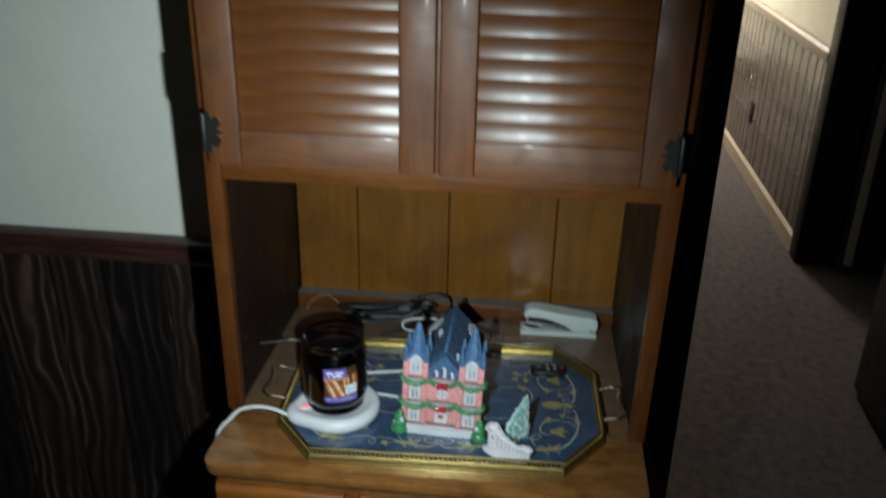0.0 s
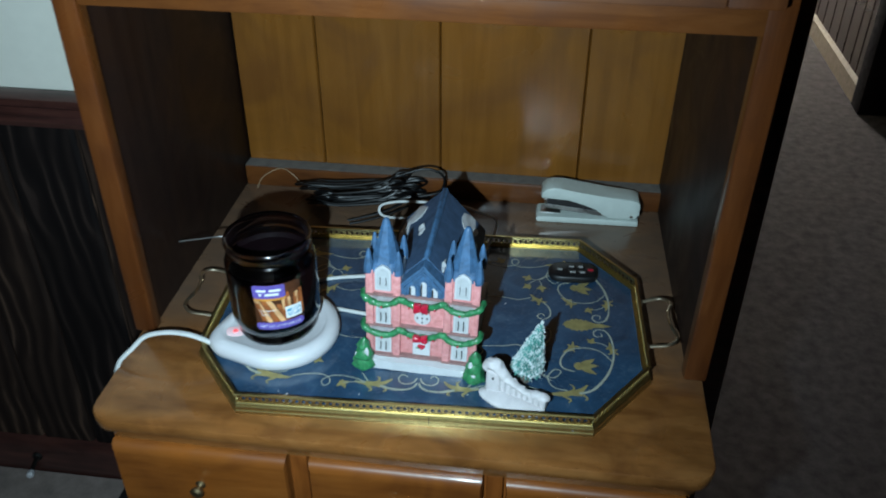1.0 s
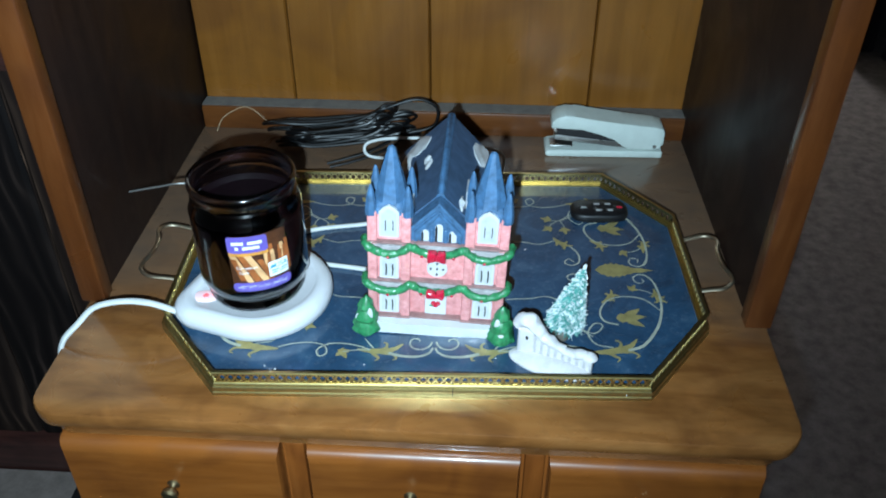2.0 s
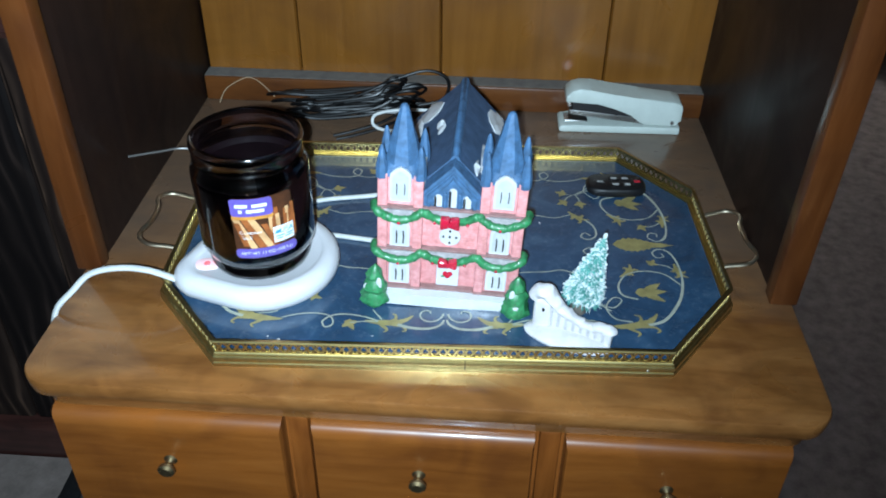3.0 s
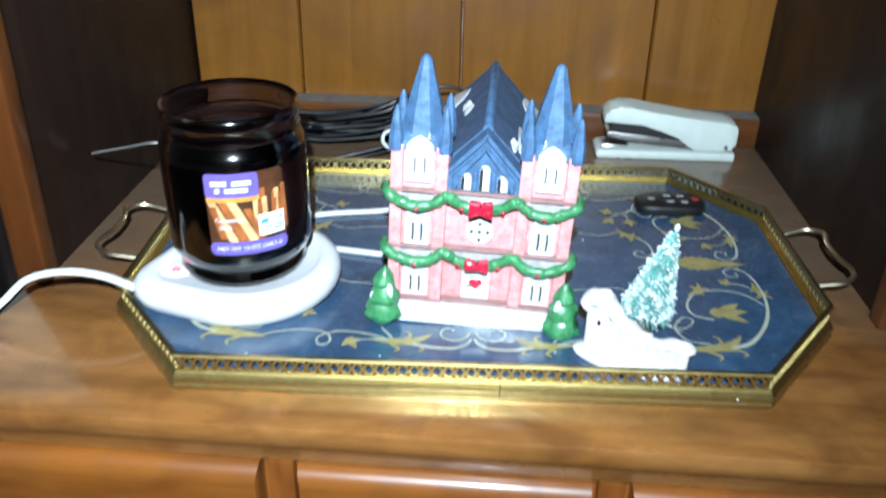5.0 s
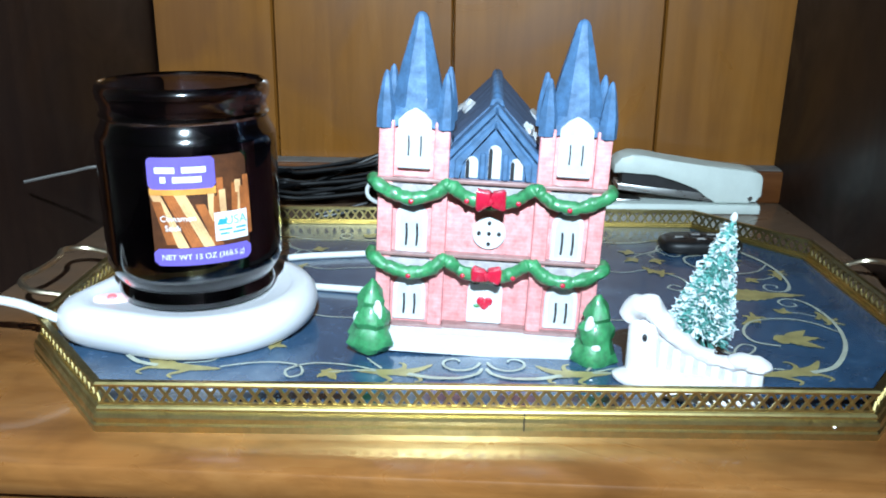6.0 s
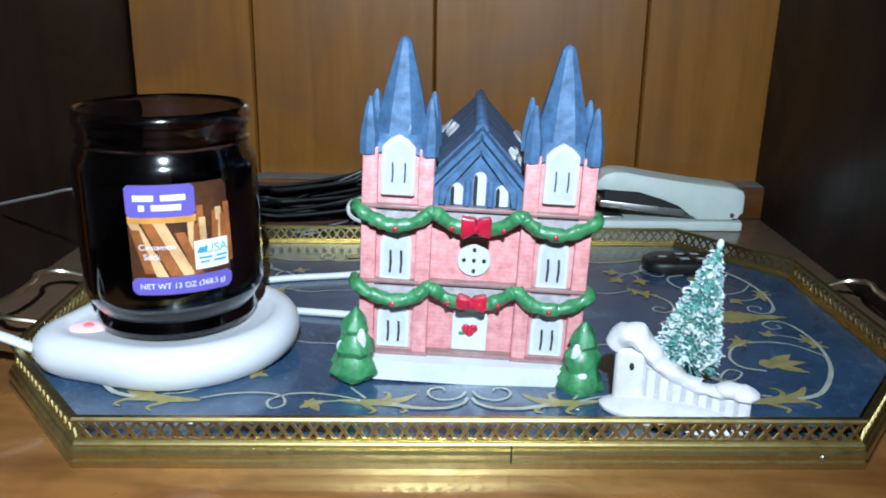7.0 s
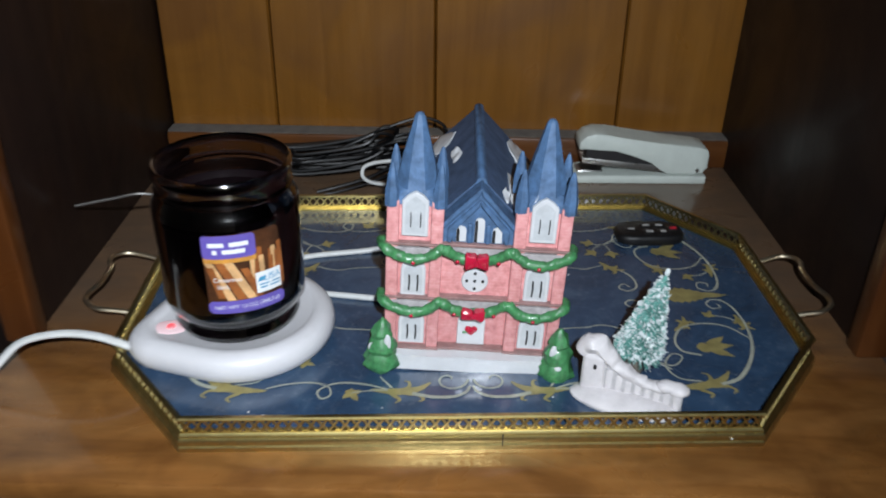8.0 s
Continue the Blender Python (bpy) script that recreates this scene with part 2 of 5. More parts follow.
BARK = plain("grey_brown_stub", (0.14, 0.12, 0.1), 0.7, 0, 0, 200.0, 0.3)
WIRE = plain("grey_wire", (0.2, 0.19, 0.18), 0.4, 0.6)
TWINE = plain("tan_twine", (0.42, 0.3, 0.18), 0.7)


def tray_blue():
    m, nd, lk, b = mat_base("mottled_blue_tray", (0.03, 0.07, 0.14), 0.22, 0, 0.5)
    v = coords(nd, lk, (1, 1, 1))
    a, c = noise_tex(nd, lk, v, 22.0, 5.0, 0.65, 0.8), noise_tex(nd, lk, v, 240.0, 3.0)
    col = ramp(nd, lk, a, [(0.3, (0.016, 0.036, 0.07)), (0.55, (0.026, 0.06, 0.115)), (0.75, (0.055, 0.1, 0.16))])
    dust = ramp(nd, lk, c, [(0.55, (0, 0, 0)), (0.8, (0.12, 0.12, 0.12))])
    lk.new(mixed(nd, lk, col, dust, 0.35, "ADD"), b.inputs["Base Color"])
    lk.new(ramp(nd, lk, a, [(0.3, (0.3,) * 3), (0.7, (0.18,) * 3)]), b.inputs["Roughness"])
    return m


def clear_glass():
    m, nd, lk, b = mat_base("clear_jar_glass", (0.27, 0.23, 0.28), 0.03, 0.0, 1.0)
    b.inputs["Transmission Weight"].default_value = 1.0
    b.inputs["IOR"].default_value = 1.48
    return m


def led_red():
    m, nd, lk, b = mat_base("red_indicator", (0.9, 0.12, 0.12), 0.4)
    b.inputs["Emission Color"].default_value = (1.0, 0.05, 0.07, 1)
    b.inputs["Emission Strength"].default_value = 1.6
    return m


# Weak emission stands for the indicator's light spreading through the white shell.
def pink_glow():
    m, nd, lk, b = mat_base("painted_pink_glow", (0.78, 0.66, 0.68), 0.4)
    b.inputs["Emission Color"].default_value = (1.0, 0.22, 0.26, 1)
    b.inputs["Emission Strength"].default_value = 0.28
    return m


TRAY_BLUE, GLASS, LED, GLOW = tray_blue(), clear_glass(), led_red(), pink_glow()


for m, level in ((WAX, 0.08), (CORD_BLACK, 0.22), (SIDE_WOOD, 0.22), (WAINSCOT, 0.2), (BLACK_DOOR, 0.1), (FOB_BLACK, 0.3), (CARPET, 0.1)):
    m.node_tree.nodes["Principled BSDF"].inputs["Specular IOR Level"].default_value = level
WASH = plain("mauve_grey_wash", (0.46, 0.42, 0.43), 0.45, 0, 0.2, 150.0, 0.35, 0.3)
SNOW_GREY = plain("blue_white_glaze", (0.5, 0.52, 0.54), 0.4, 0, 0.25, 120.0, 0.14, 0.2)
DUST = plain("grey_dust", (0.15, 0.135, 0.12), 0.8, 0, 0, 60.0, 0.25, 0.2)


# ---- mesh helpers ----
def smooth_faces(bm, angle=0.6):
    for fc in bm.faces:
        fc.smooth = True
    for e in bm.edges:
        if len(e.link_faces) == 2 and e.calc_face_angle(0) > angle:
            e.smooth = False


def part(name, bm, material, parent=None, label="", smooth=True):
    """Links a bmesh as one mesh object under a thing or under a part."""
    bmesh.ops.recalc_face_normals(bm, faces=bm.faces)
    if smooth:
        smooth_faces(bm)
    me = bpy.data.meshes.new(name)
    bm.to_mesh(me)
    bm.free()
    me.materials.append(material)
    ob = new(name, me)
    ob.parent = parent
    if label:
        ob["label"] = label
    return ob


def thing(name, m, label, category, group="", kind=""):
    return tagged(_placed(new(name), m), label, category, group, kind)


def _placed(ob, m):
    ob.matrix_world = m
    return ob


def box(x0, x1, y0, y1, z0, z1, bevel=0.0, seg=2):
    bm = bmesh.new()
    add_box(bm, x0, x1, y0, y1, z0, z1)
    if bevel:
        bmesh.ops.bevel(bm, geom=bm.edges[:], offset=bevel, segments=seg, profile=0.5, affect="EDGES")
    return bm


def add_box(bm, x0, x1, y0, y1, z0, z1, m=None):
    vs = [bm.verts.new((x, y, z)) for x in (x0, x1) for y in (y0, y1) for z in (z0, z1)]
    if m is not None:
        for v in vs:
            v.co = m @ v.co
    for q in ((0, 1, 3, 2), (4, 6, 7, 5), (0, 4, 5, 1), (2, 3, 7, 6), (0, 2, 6, 4), (1, 5, 7, 3)):
        bm.faces.new([vs[k] for k in q])
    return vs


def prism(poly, a, b, axis="y", bevel=0.0, seg=2):
    """A flat outline (u, v) pushed from a to b along an axis: y -> (u, d, v), z -> (u, v, d), x -> (d, u, v)."""
    bm = bmesh.new()
    put = {"y": lambda u, v, d: (u, d, v), "z": lambda u, v, d: (u, v, d), "x": lambda u, v, d: (d, u, v)}[axis]
    lo = [bm.verts.new(put(u, v, a)) for u, v in poly]
    hi = [bm.verts.new(put(u, v, b)) for u, v in poly]
    bm.faces.new(lo)
    bm.faces.new(hi[::-1])
    for k in range(len(poly)):
        j = (k + 1) % len(poly)
        bm.faces.new((lo[k], hi[k], hi[j], lo[j]))
    if bevel:
        bmesh.ops.bevel(bm, geom=bm.edges[:], offset=bevel, segments=seg, profile=0.5, affect="EDGES")
    return bm


def lathe(profile, n=48, closed=False):
    """Turns (radius, z) pairs round the z axis."""
    bm = bmesh.new()
    rings = []
    for r, z in profile:
        rings.append([bm.verts.new((r * math.cos(2 * math.pi * k / n), r * math.sin(2 * math.pi * k / n), z)) for k in range(n)])
    for a, b in zip(rings, rings[1:] + (rings[:1] if closed else [])):
        for k in range(n):
            bm.faces.new((a[k], a[(k + 1) % n], b[(k + 1) % n], b[k]))
    if not closed:
        bm.faces.new(rings[0][::-1])
        bm.faces.new(rings[-1])
    return bm


def spline(points, steps=8, closed=False):
    """A smooth line through the points."""
    p = [Vector(q) for q in points]
    out = []
    n = len(p)
    for k in range(n if closed else n - 1):
        a, b, c, d = (p[(k + o) % n] if closed else p[min(max(k + o, 0), n - 1)] for o in (-1, 0, 1, 2))
        for s in range(steps):
            t = s / steps
            out.append(0.5 * (2 * b + (c - a) * t + (2 * a - 5 * b + 4 * c - d) * t * t + (3 * b - a - 3 * c + d) * t ** 3))
    if not closed:
        out.append(p[-1])
    return out


def add_tube(bm, pts, radius, sides=8, flat=1.0, closed=False):
    """A tube round a line; radius: one number or one for each point."""
    rings = []
    n = len(pts)
    for k, q in enumerate(pts):
        a, b = (pts[(k - 1) % n], pts[(k + 1) % n]) if closed else (pts[max(k - 1, 0)], pts[min(k + 1, n - 1)])
        d = (b - a).normalized()
        side = d.cross(Vector((0, 0, 1)))
        side = side.normalized() if side.length > 1e-4 else Vector((1, 0, 0))
        up = side.cross(d)
        r = radius[k] if isinstance(radius, (list, tuple)) else radius
        rings.append([bm.verts.new(q + side * (r * math.cos(2 * math.pi * j / sides)) + up * (r * flat * math.sin(2 * math.pi * j / sides))) for j in range(sides)])
    for a, b in zip(rings, rings[1:] + (rings[:1] if closed else [])):
        for j in range(sides):
            bm.faces.new((a[j], a[(j + 1) % sides], b[(j + 1) % sides], b[j]))
    if not closed:
        bm.faces.new(rings[0][::-1])
        bm.faces.new(rings[-1])


def tube(points, radius, sides=8, steps=8, flat=1.0, closed=False):
    bm = bmesh.new()
    add_tube(bm, spline(points, steps, closed), radius, sides, flat, closed)
    return bm


def add_ball(bm, c, r, sx=1.0, sy=1.0, sz=1.0, seg=10):
    got = bmesh.ops.create_uvsphere(bm, u_segments=seg, v_segments=max(6, seg // 2 + 1), radius=r)["verts"]
    for v in got:
        v.co = Vector((v.co.x * sx + c[0], v.co.y * sy + c[1], v.co.z * sz + c[2]))
    return got


def lumpy(bm, amount, size, seed=0.0):
    for v in bm.verts:
        v.co += Vector(noise.noise_vector(v.co / size + Vector((seed, seed, seed)))) * amount


def text_mesh(body, height):
    """The outline of some words as a flat mesh, centred, capitals about that high."""
    cu = bpy.data.curves.new("words", "FONT")
    cu.body, cu.size, cu.align_x, cu.align_y = body, height / 0.7, "CENTER", "CENTER"
    ob = new("words", cu)
    me = bpy.data.meshes.new_from_object(ob.evaluated_get(bpy.context.evaluated_depsgraph_get()))
    bm = bmesh.new()
    bm.from_mesh(me)
    bpy.data.objects.remove(ob)
    bpy.data.curves.remove(cu)
    bpy.data.meshes.remove(me)
    return bm


# ---- the room ----
H = 0.78          # height of the chest's top
WALL_Y = 0.56     # wall behind the hutch
HALL_X = 1.35     # panelled wall down the hall


def setting(name, bm, material, label, category):
    return tagged(part(name, bm, material, None, "", False), label, category, "", "structure")


setting("floor", box(-3.2, 3.2, -3.4, 7.4, -0.1, 0.0), CARPET, "worn grey-brown cut-pile carpet through room and hall", "floor")
setting("ceiling", box(-3.2, 3.2, -3.4, 7.4, 2.44, 2.54), CEILING_PAINT, "plain off-white painted ceiling", "ceiling")
wall_n = setting("wall_north", box(-3.2, 0.455, WALL_Y, WALL_Y + 0.12, 0, 2.44), WALL_PAINT, "cream painted wall above dark plank wainscot", "wall")
setting("wall_hall_west", box(0.335, 0.455, WALL_Y + 0.12, 7.2, 0, 2.44), WALL_PAINT, "cream painted side wall of the hall", "wall")
setting("wall_hall_end", box(0.335, 3.2, 7.2, 7.32, 0, 2.44), WALL_PAINT, "cream painted wall at the end of the hall", "wall")
wall_e = setting("wall_east", box(HALL_X, HALL_X + 0.12, 2.72, 7.2, 0, 2.44), WALL_PAINT, "cream painted hall wall above brown panelling", "wall")
setting("wall_closet", box(2.6, 2.72, -3.4, 7.2, 0, 2.44), WALL_PAINT, "plain wall in the unlit room beyond the doorway", "wall")
setting("wall_south", box(-3.2, 3.2, -3.4, -3.28, 0, 2.44), WALL_PAINT, "plain cream wall across the room", "wall")
setting("wall_west", box(-3.2, -3.08, -3.28, WALL_Y, 0, 2.44), WALL_PAINT, "plain cream wall at the side of the room", "wall")

# chair rail and baseboard on the wall by the hutch
rail_profile = [(0, 0), (-0.016, 0.004), (-0.02, 0.014), (-0.014, 0.022), (-0.014, 0.036), (-0.026, 0.044), (-0.028, 0.056), (-0.018, 0.062), (0, 0.062)]
tagged(part("chair_rail", prism([(WALL_Y - 0.012 + u, 0.832 + v) for u, v in rail_profile], -3.05, -0.335, "x"), TRIM_DARK, wall_n), "dark red-brown moulded chair rail")
tagged(part("baseboard", prism([(WALL_Y, 0), (WALL_Y - 0.03, 0), (WALL_Y - 0.03, 0.07), (WALL_Y - 0.022, 0.085), (WALL_Y - 0.012, 0.09), (WALL_Y, 0.09)], -3.05, -0.335, "x"), TRIM_DARK, wall_n), "dark stained baseboard")
tagged(part("corner_casing", box(0.37, 0.472, WALL_Y - 0.022, WALL_Y + 0.14, 0, 2.1, 0.004), TRIM_DARK, wall_n), "dark stained casing on the wall's corner")

# hall: chair rail, baseboard, doorway casing
tagged(part("hall_chair_rail", prism([(HALL_X - 0.035 if 0.01 < v < 0.05 else HALL_X - 0.02, 0.86 + v) for v in (0, 0.012, 0.03, 0.048, 0.06)] + [(HALL_X, 0.92), (HALL_X, 0.86)], 2.72, 7.2, "y"), HALL_TRIM, wall_e), "greyed wooden chair rail")
tagged(part("hall_baseboard", prism([(HALL_X, 0), (HALL_X - 0.024, 0), (HALL_X - 0.024, 0.075), (HALL_X - 0.012, 0.088), (HALL_X, 0.088)], 2.72, 7.2, "y"), HALL_TRIM, wall_e), "greyed wooden baseboard")
door = thing("dark_door", pose(HALL_X, 2.72, 0), "near-black door and casing of an unlit room off the hall", "door")
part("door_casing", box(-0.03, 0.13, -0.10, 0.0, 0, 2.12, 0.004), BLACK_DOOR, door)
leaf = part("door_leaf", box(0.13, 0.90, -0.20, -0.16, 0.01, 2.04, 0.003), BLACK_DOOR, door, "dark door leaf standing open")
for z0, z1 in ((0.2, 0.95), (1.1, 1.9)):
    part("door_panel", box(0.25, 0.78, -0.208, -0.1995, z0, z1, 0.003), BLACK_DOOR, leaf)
part("edge_strip", box(0.14, 0.175, -0.206, -0.1995, 0.05, 1.98, 0.002), HALL_TRIM, leaf, "pale worn edge strip")
outlet = thing("wall_outlet", pose(HALL_X - 0.010, 3.88, 0.345), "dark brown outlet plate on the hall panelling", "outlet")
part("plate", box(-0.006, 0.0, -0.037, 0.037, -0.060, 0.060, 0.002), BLACK_DOOR, outlet)
for dz in (-0.026, 0.026):
    part("socket", box(-0.0085, -0.0055, -0.016, 0.016, dz - 0.015, dz + 0.015, 0.003), IRON, outlet)
# Assumed wall; the dark plank colour keeps it as dark as if unlit.
setting("wall_doorway_south", box(HALL_X, HALL_X + 0.12, -3.28, 1.80, 0, 2.44), WAINSCOT, "wall beside the doorway, given dark plank colour to stay unlit", "wall")
# Plain black block added for a dark shape of unknown kind.
cabinet = thing("dark_shape_block", pose(1.30, 1.15, 0), "low black block added for an unidentified dark shape beside the doorway", "cabinet")
part("block_body", box(-0.06, 0.045, -0.45, 0.42, 0.03, 0.80, 0.02, 3), BLACK_DOOR, cabinet)
part("block_foot", box(-0.045, 0.045, -0.43, 0.40, 0.0, 0.03, 0.002), BLACK_DOOR, cabinet)

# ---- the chest of drawers ----
chest = thing("chest_of_drawers", pose(0, 0, 0), "orange-brown maple chest with three small drawers above wide ones", "chest")
CX = 0.3262


def rounded_outline(x0, x1, y0, y1, r, n=7):
    pts = [(x0, y1), (x0, y0 + r)]
    pts += [(x0 + r - r * math.cos(a), y0 + r - r * math.sin(a)) for a in np.linspace(0, math.pi / 2, n)[1:-1]]
    pts += [(x0 + r, y0), (x1 - r, y0)]
    pts += [(x1 - r + r * math.sin(a), y0 + r - r * math.cos(a)) for a in np.linspace(0, math.pi / 2, n)[1:-1]]
    return pts + [(x1, y0 + r), (x1, y1)]


def moulded_top():
    """The top: a slab with a crisp upper edge and a cove under it, lofted from one outline."""
    steps = [(0.0024, H), (0.0008, H - 0.0007), (0.0, H - 0.0022), (0.0004, H - 0.0100), (0.0014, H - 0.0160), (0.0038, H - 0.0185), (0.0075, H - 0.0195), (0.009, H - 0.026), (0.0115, H - 0.030), (0.0125, H - 0.036)]
    bm = bmesh.new()
    rings = [[bm.verts.new((x, y, z)) for x, y in rounded_outline(-CX + o, CX + 0.0075 - o, -0.010 + o, 0.545, 0.028 - o * 0.8)] for o, z in steps]
    for a, b in zip(rings, rings[1:]):
        for k in range(len(a)):
            j = (k + 1) % len(a)
            bm.faces.new((a[k], a[j], b[j], b[k]))
    bm.faces.new(rings[0][::-1])
    bm.faces.new(rings[-1])
    return bm


part("chest_top", moulded_top(), TOP_WOOD, chest, "worn maple top with a rounded moulded edge")
part("body", box(-0.313, 0.315, 0.012, 0.54, 0.06, H - 0.036, 0.003), MAPLE_Z, chest)
part("plinth", box(-0.318, 0.32, 0.006, 0.54, 0.0, 0.06, 0.003), MAPLE_X, chest)
for x0 in (-0.108, 0.1035):
    part("divider", box(x0 + 0.001, x0 + 0.0185, 0.004, 0.02, 0.617, 0.7415, 0.002), MAPLE_Z, chest)


def drawer_front(x0, x1, z0, z1):
    """A flat front with a broad rounded upper edge and nearly square sides."""
    bm = bmesh.new()
    rings = []
    for side, low, top, y in ((0.0, 0.0, 0.0, 0.012), (0.0, 0.0, 0.0, 0.001), (0.0004, 0.0006, 0.0022, -0.0028), (0.0010, 0.0014, 0.0060, -0.0052), (0.0020, 0.0024, 0.0105, -0.0064), (0.0032, 0.0036, 0.0130, -0.0066)):
        rings.append([bm.verts.new((x, y, z)) for x, z in ((x0 + side, z0 + low), (x1 - side, z0 + low), (x1 - side, z1 - top), (x0 + side, z1 - top))])
    for a, b in zip(rings, rings[1:]):
        for k in range(4):
            bm.faces.new((a[k], a[(k + 1) % 4], b[(k + 1) % 4], b[k]))
    bm.faces.new(rings[-1])
    return bm


KNOB = [(0.0068, 0), (0.0076, 0.0016), (0.005, 0.003), (0.0034, 0.0065), (0.0040, 0.0085), (0.0074, 0.0110), (0.0092, 0.0135), (0.0090, 0.0160), (0.0058, 0.0182), (0.0, 0.0190)]


def knob(x, z, parent):
    bm = lathe([(r * 0.82, h * 0.9) for r, h in KNOB[:-1]], 20)
    bm.transform(Matrix.Translation((x, -0.005, z)) @ Matrix.Rotation(math.pi / 2, 4, "X"))
    return part("knob", bm, OLD_BRASS, parent, "small turned brass knob")


for x0, x1 in ((-0.307, -0.111), (-0.086, 0.1005), (0.1255, 0.309)):
    dr = part("small_drawer", drawer_front(x0, x1, 0.618, 0.741), MAPLE_X, chest)
    knob((x0 + x1) / 2 - 0.003, 0.690, dr)


def bail_handle(x, z, parent):
    """A pierced iron back plate with posts and a swinging bail."""
    half = [(0.0, 0.016), (0.007, 0.02), (0.012, 0.014), (0.018, 0.012), (0.022, 0.017), (0.03, 0.02), (0.038, 0.017), (0.044, 0.011), (0.05, 0.009), (0.046, 0.002), (0.04, -0.002), (0.036, -0.01), (0.028, -0.012), (0.02, -0.008), (0.012, -0.012), (0.006, -0.02), (0.0, -0.024)]
    outline = half + [(-u, v) for u, v in half[-2:0:-1]]
    bp = part("back_plate", prism([(x + u, z + v) for u, v in outline], -0.0085, -0.005, "y"), IRON, parent, "black shaped iron handle plate", False)
    for s in (-1, 1):
        bm = lathe([(0.006, 0), (0.007, 0.003), (0.004, 0.006), (0.004, 0.012), (0.006, 0.015), (0.003, 0.018)], 14)
        bm.transform(Matrix.Translation((x + s * 0.032, -0.008, z + 0.006)) @ Matrix.Rotation(math.pi / 2, 4, "X"))
        part("handle_post", bm, OLD_BRASS, bp)
    part("bail", tube([(x - 0.034, -0.018, z + 0.006), (x - 0.036, -0.02, z - 0.01), (x - 0.02, -0.022, z - 0.022), (x, -0.022, z - 0.019), (x + 0.02, -0.022, z - 0.022), (x + 0.036, -0.02, z - 0.01), (x + 0.034, -0.018, z + 0.006)], 0.0032), IRON, bp)


for z0, z1 in ((0.452, 0.606), (0.268, 0.440), (0.074, 0.256)):
    dr = part("wide_drawer", drawer_front(-0.307, 0.309, z0, z1), MAPLE_X, chest)
    if z0 > 0.4:
        for x in (-0.207, 0.216):
            bail_handle(x, 0.555, dr)

# ---- the hutch on the chest ----
hutch = thing("hutch", pose(0, 0, H), "maple hutch top with louvred doors over an open niche", "hutch")
PF = 0.137
for s, name in ((-1, "side_panel"), (1, "side_panel")):
    e = 0.010 if s > 0 else 0.0
    xs = sorted((s * 0.313 + e, s * 0.331 + e))
    board = part(name, box(xs[0], xs[1], PF + 0.0195, 0.545, 0.0, 1.06, 0.001), SIDE_WOOD, hutch, "dark brown veneered side board, tone lowered for weak light")
    xp = sorted((s * 0.308 + e, s * 0.333 + e))
    post = part("face_post", box(xp[0], xp[1], PF, PF + 0.019, 0.0, 1.06, 0.0025), STAIN_Z, hutch)
    if s > 0:                      # this side has racked a little outwards
        for ob in (board, post):
            for v in ob.data.vertices:
                v.co.x += 0.014 * v.co.z - 0.006 - 0.024 * (v.co.y - PF)
part("face_rail", box(-0.3075, 0.324, PF + 0.001, PF + 0.019, 0.398, 0.44, 0.002), STAIN_X, hutch)
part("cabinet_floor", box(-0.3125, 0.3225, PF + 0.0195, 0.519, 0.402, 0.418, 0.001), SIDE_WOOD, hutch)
part("cabinet_top", box(-0.345, 0.355, PF - 0.02, 0.545, 1.0605, 1.085, 0.005), STAIN_X, hutch)
part("back_rail", box(-0.3125, 0.3225, 0.494, 0.5205, 0.0, 0.0325, 0.003), STAIN_X, hutch, "low ledge along the foot of the back")
part("ledge_dust", box(-0.312, 0.322, 0.4965, 0.5203, 0.0325, 0.0332, 0.0002, 1), DUST, hutch, "grey dust on the ledge")
seams = (-0.3128, -0.193, -0.0155, 0.188, 0.3229)
for a, b in zip(seams, seams[1:]):
    bm = prism([(a + 0.0004, 0.535), (a + 0.0004, 0.5245), (a + 0.0022, 0.521), (b - 0.0022, 0.521), (b - 0.0004, 0.5245), (b - 0.0004, 0.535)], 0.001, 1.06, "z")
    part("plank", bm, BACK_WOOD, hutch, "", False)


